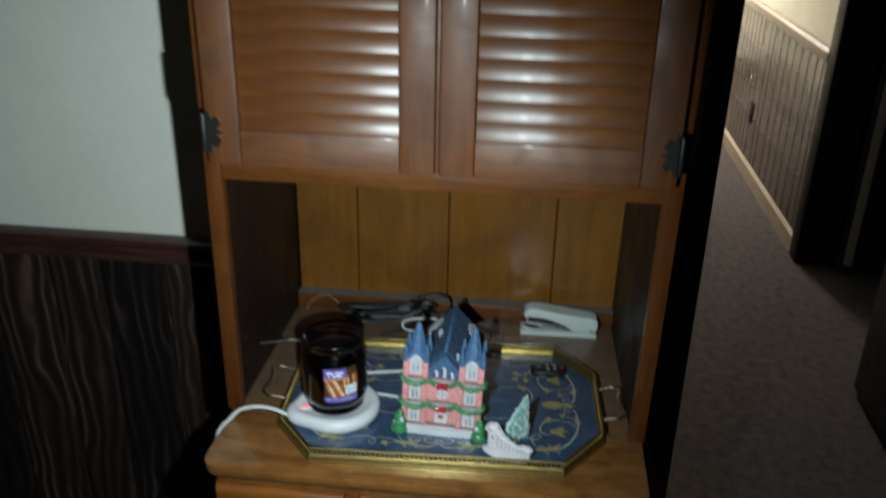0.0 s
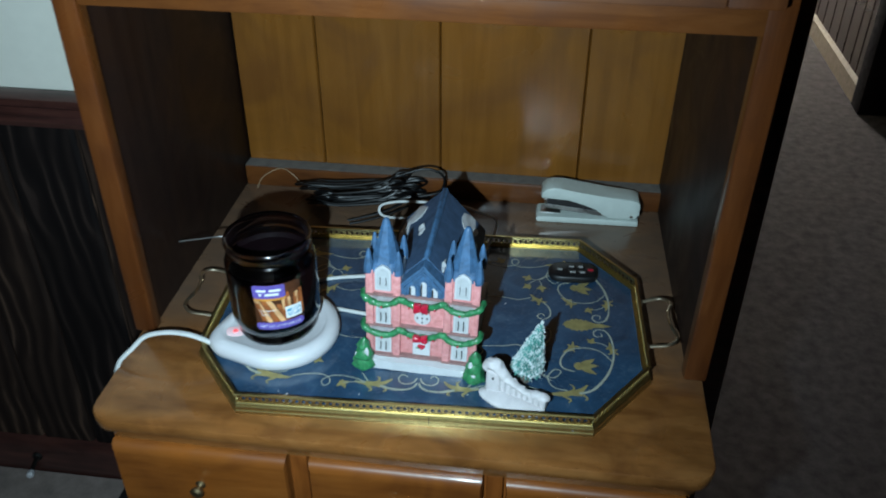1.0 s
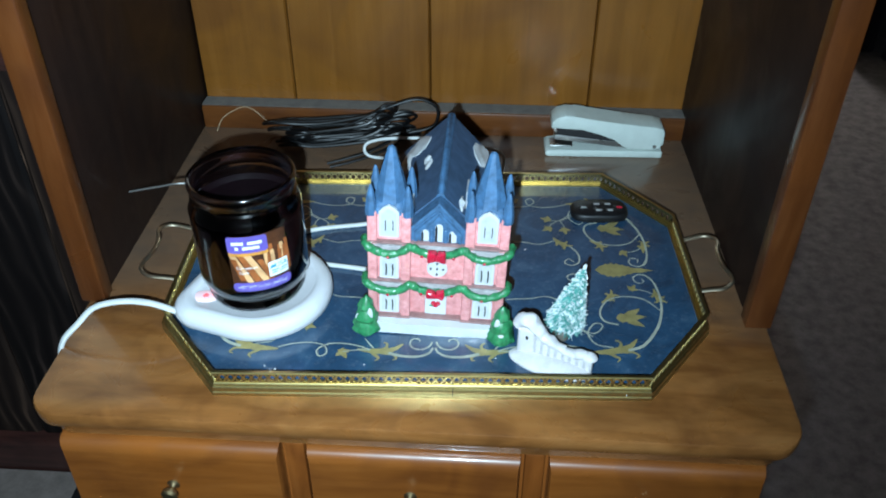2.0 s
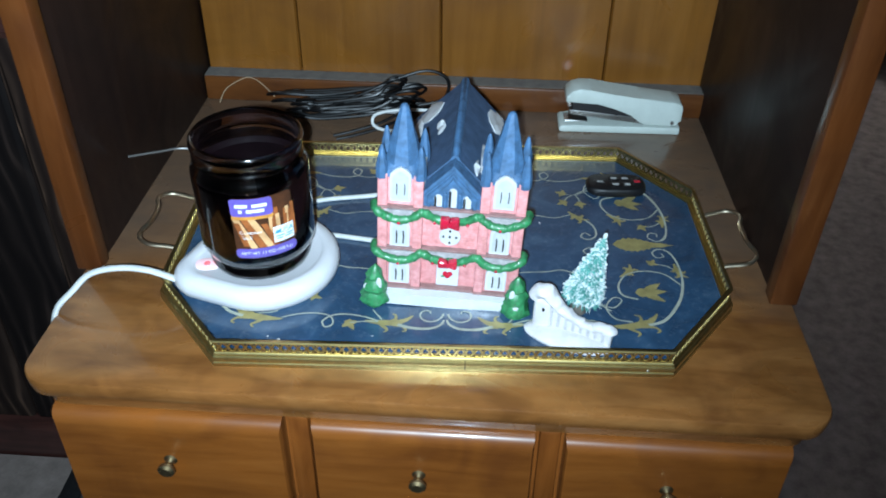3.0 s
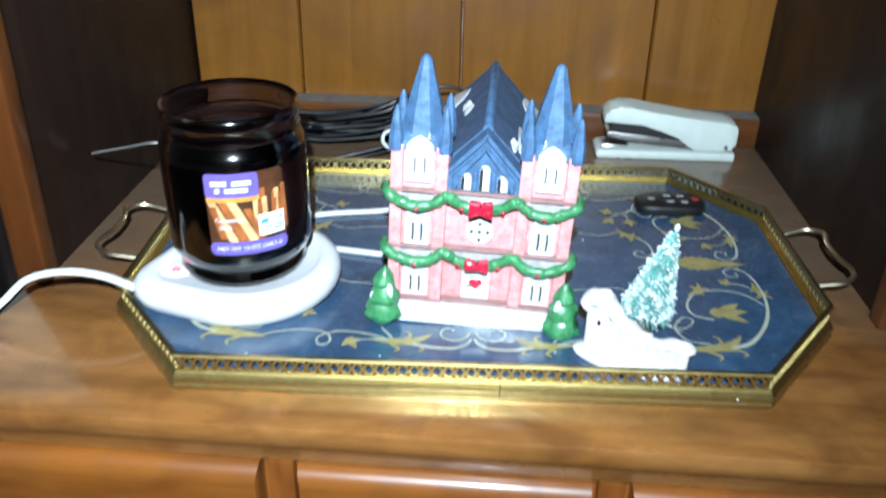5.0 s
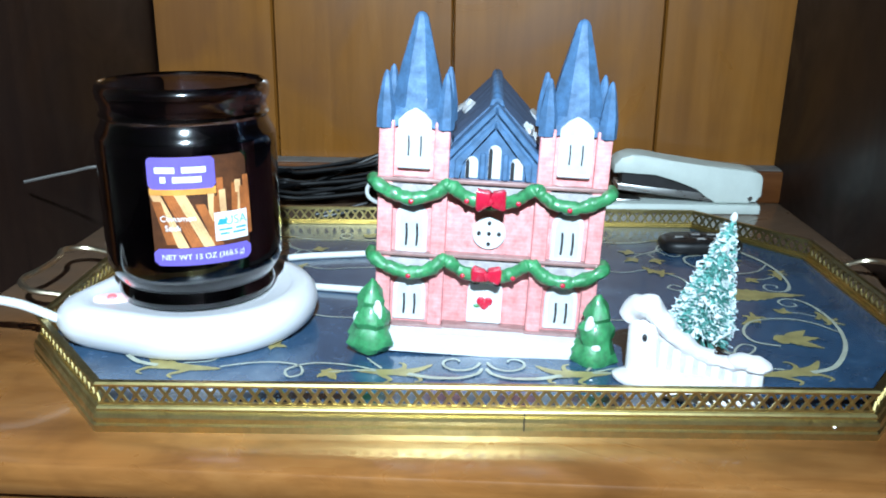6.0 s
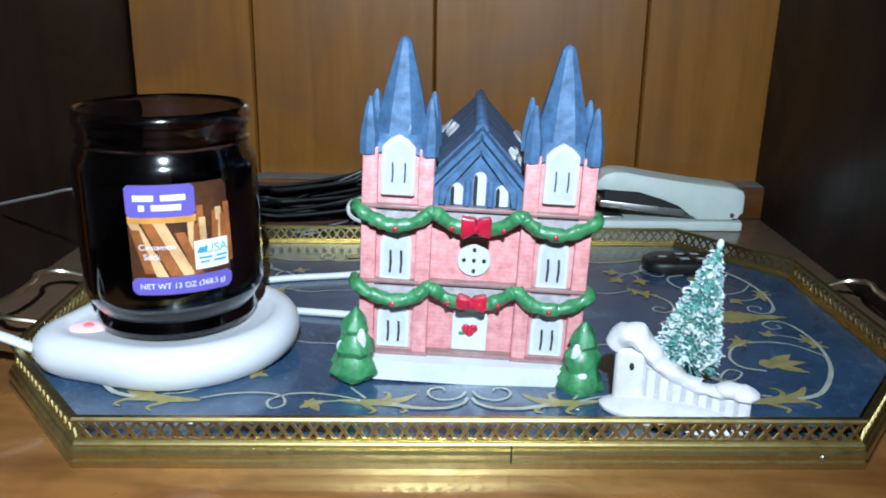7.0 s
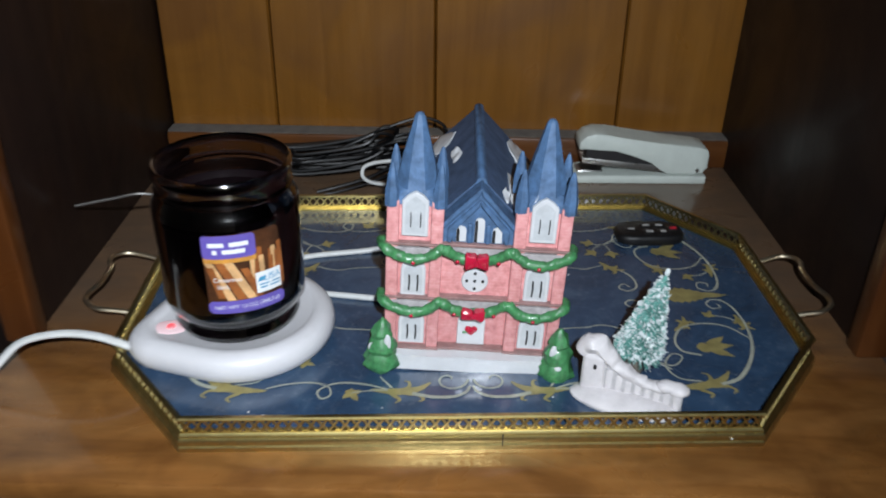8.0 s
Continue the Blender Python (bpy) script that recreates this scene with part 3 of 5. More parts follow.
def louvre_door(x0, x1, hinge_side):
    z0, z1, y0, y1 = 0.428, 1.045, PF - 0.021, PF - 0.001
    d = part("door", box(x0, x0 + 0.048, y0, y1, z0, z1, 0.003), DOOR_Z, hutch, "louvred maple cabinet door")
    part("stile", box(x1 - 0.048, x1, y0, y1, z0, z1, 0.003), DOOR_Z, d)
    for a, b in ((z0, z0 + 0.052), (z1 - 0.052, z1)):
        part("door_rail", box(x0 + 0.0482, x1 - 0.0482, y0 + 0.001, y1, a, b, 0.002), DOOR_X, d)
    me = None
    n = 18
    for k in range(n):
        z = z0 + 0.0655 + k * 0.0283
        if me is None:
            bm = box(x0 + 0.0482, x1 - 0.0482, -0.0168, 0.0168, -0.003, 0.003, 0.0018, 3)
            for v in bm.verts:
                v.co.z += 0.0016 * (1 - (v.co.y / 0.0168) ** 2)
            bm.transform(Matrix.Rotation(radians(76), 4, "X"))
            ob = part("slat", bm, SLAT_WOOD, d)
            me = ob.data
        else:
            ob = new("slat", me)
            ob.parent = d
        ob.location = (0, PF - 0.0105, z)
    hx = x0 if hinge_side < 0 else x1
    for hz in (0.475, 0.985):
        plate = [(0, -0.026), (0.009, -0.03), (0.012, -0.018), (0.02, -0.022), (0.026, -0.012), (0.019, -0.004), (0.028, 0.0), (0.019, 0.004), (0.026, 0.012), (0.02, 0.022), (0.012, 0.018), (0.009, 0.03), (0, 0.026)]
        h = part("hinge", prism([(hx - hinge_side * (u - 0.003), hz + v) for u, v in plate], y0 - 0.003, y0 - 0.0005, "y"), IRON, d, "black butterfly hinge", False)
        bm = lathe([(0.0035, -0.027), (0.0045, -0.024), (0.0045, 0.024), (0.0035, 0.027)], 10)
        bm.transform(Matrix.Translation((hx + hinge_side * 0.001, y0 - 0.003, hz)))
        part("pin", bm, IRON, d)


louvre_door(-0.3165, 0.0025, -1)
louvre_door(0.0085, 0.3275, 1)
part("meeting_strip", box(0.0030, 0.0080, PF - 0.016, PF - 0.001, 0.430, 1.043, 0.001), DOOR_Z, hutch, "narrow strip between the two doors")

# ---- the gallery tray ----
TZ = 0.0105       # height of the blue top over the tray's underside
tray = thing("serving_tray", pose(0.0142, 0.1970, H, 0, 0, 2.5), "eight-sided blue tray with gold scrolls and pierced brass gallery", "tray")


def octagon(o, hx=0.2580, hy=0.1685, cx=0.0680, cy=0.0850):
    x, y, a, b = hx - o, hy - o, hx - cx - o * 0.55, hy - cy - o * 0.6
    return [(-a, -y), (a, -y), (x, -b), (x, b), (a, y), (-a, y), (-x, b), (-x, -b)]


def ring(o0, o1, z0, z1, steps):
    """A moulding round the tray; steps: (inset, height) of its outer face."""
    bm = bmesh.new()
    loops = [[bm.verts.new((x, y, z)) for x, y in octagon(o)] for o, z in [(o1, z0)] + steps + [(o1, z1)]]
    for a, b in zip(loops, loops[1:] + loops[:1]):
        for k in range(8):
            bm.faces.new((a[k], a[(k + 1) % 8], b[(k + 1) % 8], b[k]))
    return bm


part("tray_top", prism(octagon(0.006), 0.002, TZ, "z"), TRAY_BLUE, tray, "mottled dark blue lacquered top", False)
part("base_moulding", ring(0, 0.0075, 0.0, 0.0130, [(0.0, 0.0), (0.0, 0.0034), (0.0012, 0.0041), (0.0012, 0.0050), (0.0003, 0.0056), (0.0002, 0.0074), (0.0006, 0.0092), (0.0021, 0.0100), (0.0021, 0.0114), (0.0026, 0.0124), (0.0034, 0.0130)]), BRASS, tray, "stepped brass base moulding", False)
part("top_bead", ring(0.0032, 0.006, 0.0228, 0.0252, [(0.0030, 0.0228), (0.0026, 0.024), (0.0032, 0.0252)]), BRASS, tray, "brass bead", False)


part("inner_fillet", ring(0.0062, 0.0095, TZ + 0.0001, TZ + 0.0014, [(0.0062, TZ + 0.0001), (0.0062, TZ + 0.0014)]), BRASS, tray, "narrow brass fillet", False)


def gallery(p, q):
    """A strip of pierced crossing bars between two corners, with small rings where they cross."""
    bm = bmesh.new()
    a, b = Vector((*p, 0)), Vector((*q, 0))
    d, length = (b - a).normalized(), (b - a).length
    z0, z1 = 0.0128, 0.0230
    n = max(4, round(length / 0.0072))
    w = length / n
    turn = Matrix.Translation(a) @ Matrix.Rotation(math.atan2(d.y, d.x), 4, "Z")
    rise = z1 - z0
    ang = math.atan2(rise, w)
    long = math.hypot(rise, w) / 2
    for k in range(n):
        for s in (-1, 1):
            m = turn @ Matrix.Translation(((k + 0.5) * w, 0, (z0 + z1) / 2)) @ Matrix.Rotation(-s * ang, 4, "Y")
            add_box(bm, -long, long, -0.0005 - 0.0001 * s, 0.0005 - 0.0001 * s, -0.00075, 0.00075, m)
    add_box(bm, 0, length, -0.0009, 0.0009, z0, z0 + 0.0014, turn)
    return bm


part("joint", box(0.0180, 0.0186, -0.1695, -0.168, 0.0035, 0.0125, 0.0001, 1), NEAR_BLACK, tray, "dark joint in the moulding", False)
bm = lathe([(0.0011, 0.0), (0.0011, 0.0005), (0.0006, 0.0009)], 10)
bm.transform(Matrix.Translation((0.168, -0.1682, 0.0066)) @ Matrix.Rotation(math.pi / 2, 4, "X"))
part("pin_head", bm, STEEL, tray, "small bright pin head")
corners = octagon(0.0045)
for k in range(8):
    part("gallery_strip", gallery(corners[k], corners[(k + 1) % 8]), BRASS, tray, "", False)


def tray_handle(s):
    y0, y1, x, r = (-0.034, 0.048, 0.2570, 0.034) if s > 0 else (-0.024, 0.058, -0.2570, 0.038)
    half = [(-0.004, 0.0, 0.012), (0.010, -0.002, 0.016), (r * 0.7, -0.003, 0.019), (r * 0.96, 0.004, 0.021), (r, 0.014, 0.022), (r * 0.88, 0.026, 0.023)]
    pts = [(x + s * u, y0 + v, z) for u, v, z in half] + [(x + s * r * 0.85, (y0 + y1) / 2, 0.023)] + [(x + s * u, y1 - v, z) for u, v, z in half[::-1]]
    h = part("handle", tube(pts, 0.0020, 8, 6), HANDLE_METAL, tray, "shaped brass wire handle")
    for y in (y0, y1):
        bm = bmesh.new()
        add_ball(bm, (x, y, 0.0125), 0.0055, 0.7, 1, 1)
        part("handle_boss", bm, HANDLE_METAL, h)


tray_handle(-1)
tray_handle(1)


# gold scrollwork inlaid in the top: one quarter, mirrored to the other three
def ribbon(bm, points, w0, w1, steps=9, z=TZ + 0.0003, bulge=0.0):
    pts = spline([(u, v, 0) for u, v in points], steps)
    left, right = [], []
    n = len(pts)
    for k, q in enumerate(pts):
        d = (pts[min(k + 1, n - 1)] - pts[max(k - 1, 0)]).normalized()
        s = Vector((-d.y, d.x, 0))
        t = k / (n - 1)
        w = (1.3 * (w0 + (w1 - w0) * t) + bulge * math.sin(math.pi * t)) / 2
        left.append(bm.verts.new((q.x + s.x * w, q.y + s.y * w, z)))
        right.append(bm.verts.new((q.x - s.x * w, q.y - s.y * w, z)))
    for k in range(n - 1):
        bm.faces.new((left[k], left[k + 1], right[k + 1], right[k]))


def curl(cx, cy, r0, r1, a0, a1, n=12):
    return [(cx + (r0 + (r1 - r0) * k / n) * math.cos(radians(a0 + (a1 - a0) * k / n)), cy + (r0 + (r1 - r0) * k / n) * math.sin(radians(a0 + (a1 - a0) * k / n))) for k in range(n + 1)]


def leaf_blade(bm, x, y, ang, length, width, teeth=0, z=TZ + 0.0004):
    """A pointed leaf, with teeth along its edges if asked."""
    c, s = math.cos(radians(ang)), math.sin(radians(ang))
    m = max(6, teeth * 2)
    up, dn = [], []
    for k in range(m + 1):
        t = k / m
        w = width * math.sin(math.pi * min(1, t ** 0.75)) * (1.0 if not teeth or k % 2 == 0 else 0.8) / 2
        for side, keep in ((1, up), (-1, dn)):
            u, v = length * t, side * max(w, 0.0001)
            keep.append(bm.verts.new((x + u * c - v * s, y + u * s + v * c, z)))
    for k in range(m):
        bm.faces.new((dn[k], dn[k + 1], up[k + 1], up[k]))


def trefoil(bm, x, y, ang, size):
    for a, l in ((0, 1.0), (75, 0.8), (-75, 0.8), (150, 0.5), (-150, 0.5)):
        leaf_blade(bm, x, y, ang + a, size * l, size * 0.5, 0, TZ + 0.0004 + 0.00003 * (abs(a) // 70 * 2 + (a < 0)))


def acanthus(bm, x, y, ang, size, flip=1):
    """A bundle of curling blades."""
    c, s = math.cos(radians(ang)), math.sin(radians(ang))
    to = lambda u, v: (x + (u * c - flip * v * s) * size, y + (u * s + flip * v * c) * size)
    ribbon(bm, [to(-0.9, 0.1), to(-0.4, 0.02), to(0.1, 0.0), to(0.6, 0.12), to(1.0, 0.45)], 0.001, 0.0006, 8, TZ + 0.0003, 0.007 * size / 0.025)
    ribbon(bm, [to(-0.1, 0.0), to(0.3, -0.12), to(0.62, -0.2), to(0.75, -0.42), to(0.6, -0.5)], 0.0035, 0.0008, 6, TZ + 0.00035)
    ribbon(bm, [to(-0.3, 0.0), to(-0.15, -0.22), to(0.02, -0.42), to(-0.12, -0.56)], 0.0035, 0.0008, 6, TZ + 0.0004)
    ribbon(bm, [to(0.1, 0.05), to(0.3, 0.22), to(0.3, 0.45), to(0.16, 0.52)], 0.003, 0.0007, 6, TZ + 0.00045)


GOLD = [(acanthus, (0.050, -0.1225, 180, 0.022, -1)), (acanthus, (0.164, -0.1185, 12, 0.025, 1)), (trefoil, (0.083, -0.124, -120, 0.010)), (leaf_blade, (0.171, -0.0735, 0, 0.014, 0.013, 0)),
        (trefoil, (0.1925, -0.030, 60, 0.008)), (trefoil, (0.119, -0.089, 200, 0.009)), (trefoil, (0.119, -0.072, 150, 0.009)), (trefoil, (0.1355, -0.070, 80, 0.009)),
        (acanthus, (0.2155, -0.040, -75, 0.012, 1)), (acanthus, (0.168, -0.044, 50, 0.012, 1)), (acanthus, (0.129, -0.046, 46, 0.013, -1)),
        (leaf_blade, (0.036, -0.012, -20, 0.022, 0.009, 3)), (leaf_blade, (0.052, -0.03, -50, 0.014, 0.008, 2)), (leaf_blade, (0.01, -0.038, -80, 0.02, 0.009, 3))]
GOLD += [(leaf_blade, (0.178, -0.0735, a, 0.022, 0.0085, 0)) for a in (6, 38, -34)]


LINES = [
    (curl(0.0150, -0.1100, 0.0015, 0.0130, 520, 180, 24), 0.0009, 0.0014, 3),
    ([(0.0012, -0.1175), (0.004, -0.124), (0.013, -0.129), (0.028, -0.129), (0.041, -0.125)], 0.0014, 0.0028, 8),
    ([(0.058, -0.121), (0.07, -0.116), (0.085, -0.113), (0.097, -0.1145), (0.106, -0.122), (0.103, -0.130), (0.097, -0.126), (0.1, -0.1165), (0.112, -0.1125), (0.128, -0.114), (0.142, -0.119)], 0.0011, 0.0011, 8),
    ([(0.058, -0.122), (0.068, -0.1215), (0.083, -0.124)], 0.0011, 0.0008, 6),
    ([(0.055, -0.119), (0.06, -0.112), (0.064, -0.106)], 0.0012, 0.0007, 6),
    ([(0.176, -0.118), (0.191, -0.111), (0.206, -0.090), (0.2145, -0.068), (0.2178, -0.044), (0.2155, -0.020), (0.2085, -0.007)], 0.0026, 0.0011, 9),
    ([(0.2145, -0.062), (0.202, -0.0465), (0.184, -0.042), (0.1665, -0.048), (0.157, -0.064), (0.159, -0.078), (0.172, -0.0835)], 0.0010, 0.0015, 8),
    ([(0.2175, -0.028), (0.213, -0.012), (0.204, -0.0065), (0.1965, -0.012), (0.199, -0.020), (0.206, -0.0185), (0.205, -0.0135)], 0.0013, 0.0008, 8),
    ([(0.2178, -0.044), (0.206, -0.033), (0.1925, -0.030)], 0.0010, 0.0008, 6),
    ([(0.134, -0.088), (0.1477, -0.0955), (0.157, -0.085), (0.150, -0.0815), (0.142, -0.095), (0.148, -0.110), (0.163, -0.114)], 0.0009, 0.0010, 8),
    ([(0.146, -0.100), (0.137, -0.092), (0.129, -0.0865), (0.119, -0.089)], 0.0009, 0.0008, 6),
    ([(0.129, -0.0865), (0.122, -0.080), (0.119, -0.072)], 0.0009, 0.0008, 6),
    ([(0.132, -0.088), (0.135, -0.079), (0.1355, -0.070)], 0.0009, 0.0008, 6),
    ([(0.128, -0.048), (0.137, -0.041), (0.145, -0.029), (0.1455, -0.0135), (0.137, -0.007), (0.1305, -0.012), (0.135, -0.018), (0.140, -0.0135)], 0.0016, 0.0008, 8),
    ([(0.124, -0.050), (0.107, -0.043), (0.093, -0.046), (0.08, -0.047)], 0.0009, 0.0009, 6),
    ([(0.08, -0.047), (0.062, -0.050), (0.056, -0.060), (0.064, -0.064), (0.068, -0.055), (0.055, -0.046), (0.03, -0.048)], 0.0009, 0.0009, 8),
]
PATTERN_AT = Vector((0.0010, 0.0010, 0))


for sx in (1, -1):
    for sy in (1, -1):
        for k, (draw, args) in enumerate(GOLD + [(ribbon, args) for args in LINES]):
            bm = bmesh.new()
            draw(bm, *args)
            bm.transform(Matrix.Translation(PATTERN_AT + Vector((0, 0, 0.00002 * (k % 24)))) @ Matrix.Diagonal((sx, sy, 1, 1)))
            if draw is ribbon:
                part("scroll_line", bm, CREAM_PRINT, tray, "", False)
            else:
                part("gold_leaf", bm, GOLD_PRINT, tray, "", False)
for sx in (1, -1):
    bm = bmesh.new()
    leaf_blade(bm, 0.160, 0.0, 0, 0.046, 0.024, 8)
    leaf_blade(bm, 0.184, 0.0, 0, 0.035, 0.010, 2, TZ + 0.0005)
    bm.transform(Matrix.Translation(PATTERN_AT) @ Matrix.Diagonal((sx, 1, 1, 1)))
    part("palmette", bm, GOLD_PRINT, tray, "", False)
TT = H + TZ       # what stands on the tray stands at this height

# ---- the candle warmer and its cord ----
warmer = thing("candle_warmer", pose(-0.1490, 0.1390, TT), "white plastic candle warmer plate with a glowing red indicator", "candle warmer")
WR, TAIL = 0.0672, Vector((-0.0475, -0.0255))


def warmer_outline(o):
    """A round plate drawn out to a blunt tail."""
    n, pts = 64, []
    ta = math.atan2(TAIL.y, TAIL.x)
    r2, dist = 0.028, TAIL.length + 0.002
    spread = math.acos((WR - r2) / dist)
    for k in range(n):
        a = ta + spread + (2 * math.pi - 2 * spread) * k / (n - 1)
        pts.append((WR * math.cos(a), WR * math.sin(a)))
    cx, cy = dist * math.cos(ta), dist * math.sin(ta)
    for k in range(16):
        a = ta - spread + 2 * spread * k / 15
        pts.append((cx + r2 * math.cos(a), cy + r2 * math.sin(a)))
    c = 1 - o / WR
    return [(x * c, y * c) for x, y in pts]


def warmer_shell():
    bm = bmesh.new()
    rings = [[bm.verts.new((x, y, z * 1.32)) for x, y in warmer_outline(o)] for o, z in ((0.014, 0.0), (0.006, 0.001), (0.002, 0.004), (0.0, 0.009), (0.001, 0.0135), (0.004, 0.0165), (0.009, 0.018), (0.013, 0.0182), (0.0155, 0.0172), (0.017, 0.0165))]
    for a, b in zip(rings, rings[1:]):
        for k in range(len(a)):
            j = (k + 1) % len(a)
            bm.faces.new((a[k], a[j], b[j], b[k]))
    bm.faces.new(rings[0][::-1])
    bm.faces.new(rings[-1])
    return bm


part("shell", warmer_shell(), WHITE_PLASTIC, warmer)
bm = lathe([(0.002, 0.0), (0.003, 0.0006), (0.0025, 0.0014), (0.0008, 0.0018)], 14)
bm.transform(Matrix.Translation((TAIL.x * 0.99, TAIL.y * 0.95, 0.0221)))
part("indicator", bm, LED, warmer, "glowing red indicator lamp")
# glowing patch added on the shell as the indicator's pink halo
bm = bmesh.new()
add_ball(bm, (TAIL.x * 0.99, TAIL.y * 0.95, 0.0213), 0.0115, 1.2, 0.85, 0.11, 14)
part("indicator_glow", bm, GLOW, warmer, "pink glowing patch standing for the indicator's light in the plastic")
cord = thing("warmer_cord", pose(0, 0, 0), "white flat power cord running over the chest's edge", "power cord")
part("cord", tube([(-0.222, 0.1015, TT + 0.0135), (-0.245, 0.101, TT + 0.0225), (-0.270, 0.098, TT + 0.0260), (-0.295, 0.093, TT + 0.0215), (-0.310, 0.083, H + 0.0195), (-0.3235, 0.075, H + 0.006), (-0.3295, 0.071, H - 0.014), (-0.3275, 0.072, H - 0.034), (-0.322, 0.085, H - 0.06), (-0.3195, 0.12, 0.6), (-0.3195, 0.22, 0.3), (-0.322, 0.36, 0.08), (-0.345, 0.43, 0.006), (-0.38, 0.47, 0.006)], 0.0034, 10, 10, 0.75), CORD_WHITE, cord)

# ---- the candle in its jar ----
JR = 0.0518
jar = thing("candle_jar", pose(-0.1522, 0.1388, TT + 0.0219) @ Matrix.Diagonal((0.968, 0.968, 0.985, 1)), "dark mulberry candle in an open glass jar with cinnamon label", "candle")
GL = [(0.0415, 0.0), (0.0455, 0.0012), (0.0468, 0.005), (0.0455, 0.0095), (0.0450, 0.011), (0.0490, 0.0165), (0.0515, 0.022), (JR, 0.028), (JR, 0.0905), (0.0515, 0.0955), (0.0496, 0.0995), (0.0478, 0.103), (0.0472, 0.1055), (0.0485, 0.1072), (0.0472, 0.109), (0.0472, 0.1135), (0.0487, 0.1162), (0.0494, 0.120), (0.0487, 0.1235), (0.0472, 0.125),
      (0.0456, 0.1242), (0.0450, 0.121), (0.0448, 0.114), (0.0448, 0.106), (0.0462, 0.101), (0.0485, 0.096), (0.0494, 0.0905), (0.0494, 0.028), (0.0470, 0.02), (0.0420, 0.014), (0.02, 0.011), (0.001, 0.0105)]
part("glass", lathe(GL, 64), GLASS, jar, "clear glass with a rolled rim")
WX = [(0.0005, 0.0012), (0.0408, 0.0012), (0.0448, 0.0022), (0.0459, 0.0050), (0.0447, 0.0094), (0.0442, 0.0112), (0.0482, 0.0168), (0.0507, 0.0223), (0.0511, 0.0282), (0.0511, 0.0890), (0.0499, 0.0905), (0.0490, 0.0950), (0.0482, 0.0945), (0.0457, 0.0900), (0.03, 0.0882), (0.0005, 0.0879)]
part("wax", lathe(WX, 48), WAX, jar, "near-black mulberry wax")
part("wick", tube([(0.0, 0.0, 0.0875), (0.0006, 0.0, 0.092), (0.002, 0.001, 0.095)], 0.0011, 6), NEAR_BLACK, jar)
AZ, LZ0, LZ1, LHW = radians(24), 0.0305, 0.0905, 0.0270


def wrap(bm, lift):
    """Bends a flat (u, v) mesh onto the jar, u round it from the label's middle and v up."""
    for v in bm.verts:
        a, r = AZ + v.co.x / JR, JR + 0.00035 + lift
        v.co = Vector((r * math.sin(a), -r * math.cos(a), v.co.y))
    return bm


def sheet(u0, u1, v0, v1, n=14, slope=0.0):
    bm = bmesh.new()
    rows = [[bm.verts.new((u0 + (u1 - u0) * k / n + (slope if j else 0), v, 0)) for k in range(n + 1)] for j, v in enumerate((v0, v1))]
    for k in range(n):
        bm.faces.new((rows[0][k], rows[0][k + 1], rows[1][k + 1], rows[1][k]))
    return bm


def rounded_sheet(u0, u1, v0, v1, r, n=20):
    bm = bmesh.new()
    lo, hi = [], []
    for k in range(n + 1):
        u = u0 + (u1 - u0) * k / n
        e = max(0.0, r - min(u - u0, u1 - u))
        cut = r - math.sqrt(max(0.0, r * r - e * e))
        lo.append(bm.verts.new((u, v0 + cut, 0)))
        hi.append(bm.verts.new((u, v1 - cut, 0)))
    for k in range(n):
        bm.faces.new((lo[k], lo[k + 1], hi[k + 1], hi[k]))
    return bm


def bars(rows, u, v, w, h, gap):
    """Rows of unreadable writing as plain bars; rows: lists of word lengths."""
    bm = bmesh.new()
    for j, words in enumerate(rows):
        total = sum(words) + 0.14 * (len(words) - 1)
        at = u - total * w / 2
        for k in words:
            part_u = at + k * w
            cols = [[bm.verts.new((at + (part_u - at) * i / 6, v - j * gap + dv, 0)) for dv in (0, h)] for i in range(7)]
            for c0, c1 in zip(cols, cols[1:]):
                bm.faces.new((c0[0], c1[0], c1[1], c0[1]))
            at = part_u + 0.14 * w
    return bm


lab = part("label", wrap(rounded_sheet(-LHW, LHW, LZ0, LZ1, 0.003), 0.0), LABEL_BROWN, jar, "printed paper label with cinnamon sticks", False)
sticks = random.Random(4)
for k in range(9):
    u = 0.0045 + 0.0215 * (k % 5) / 4 + sticks.uniform(-0.001, 0.001)
    top = LZ1 - 0.012 - 0.006 * (k // 5) - sticks.uniform(0, 0.005)
    part("stick_print", wrap(sheet(u, u + 0.0036, LZ0 + 0.014, top, 3, sticks.uniform(-0.002, 0.0025)), 0.0001 + 0.00003 * k), STICK_DARK if k % 3 else STICK_PALE, lab, "", False)
for k, (u, v0, v1, sl, w, mt) in enumerate(((-0.0195, 0.012, 0.036, -0.0065, 0.005, STICK_DARK), (-0.0135, 0.010, 0.040, -0.0135, 0.0058, STICK_PALE), (-0.0065, 0.010, 0.040, -0.0135, 0.006, STICK_DARK), (0.0, 0.010, 0.040, -0.014, 0.0062, STICK_PALE), (0.006, 0.010, 0.034, -0.009, 0.005, STICK_DARK))):
    part("stick_print", wrap(sheet(u, u + w, LZ0 + v0, LZ0 + v1, 4, sl), 0.0004 + 0.00003 * k), mt, lab, "", False)
part("orange_band", wrap(sheet(-LHW + 0.0002, 0.0085, LZ1 - 0.0205, LZ1 - 0.0165), 0.0006), LABEL_ORANGE, lab, "", False)
part("violet_panel", wrap(rounded_sheet(-LHW - 0.0001, 0.0085, LZ1 - 0.0172, LZ1, 0.002), 0.0007), LABEL_VIOLET, lab, "violet maker's panel", False)
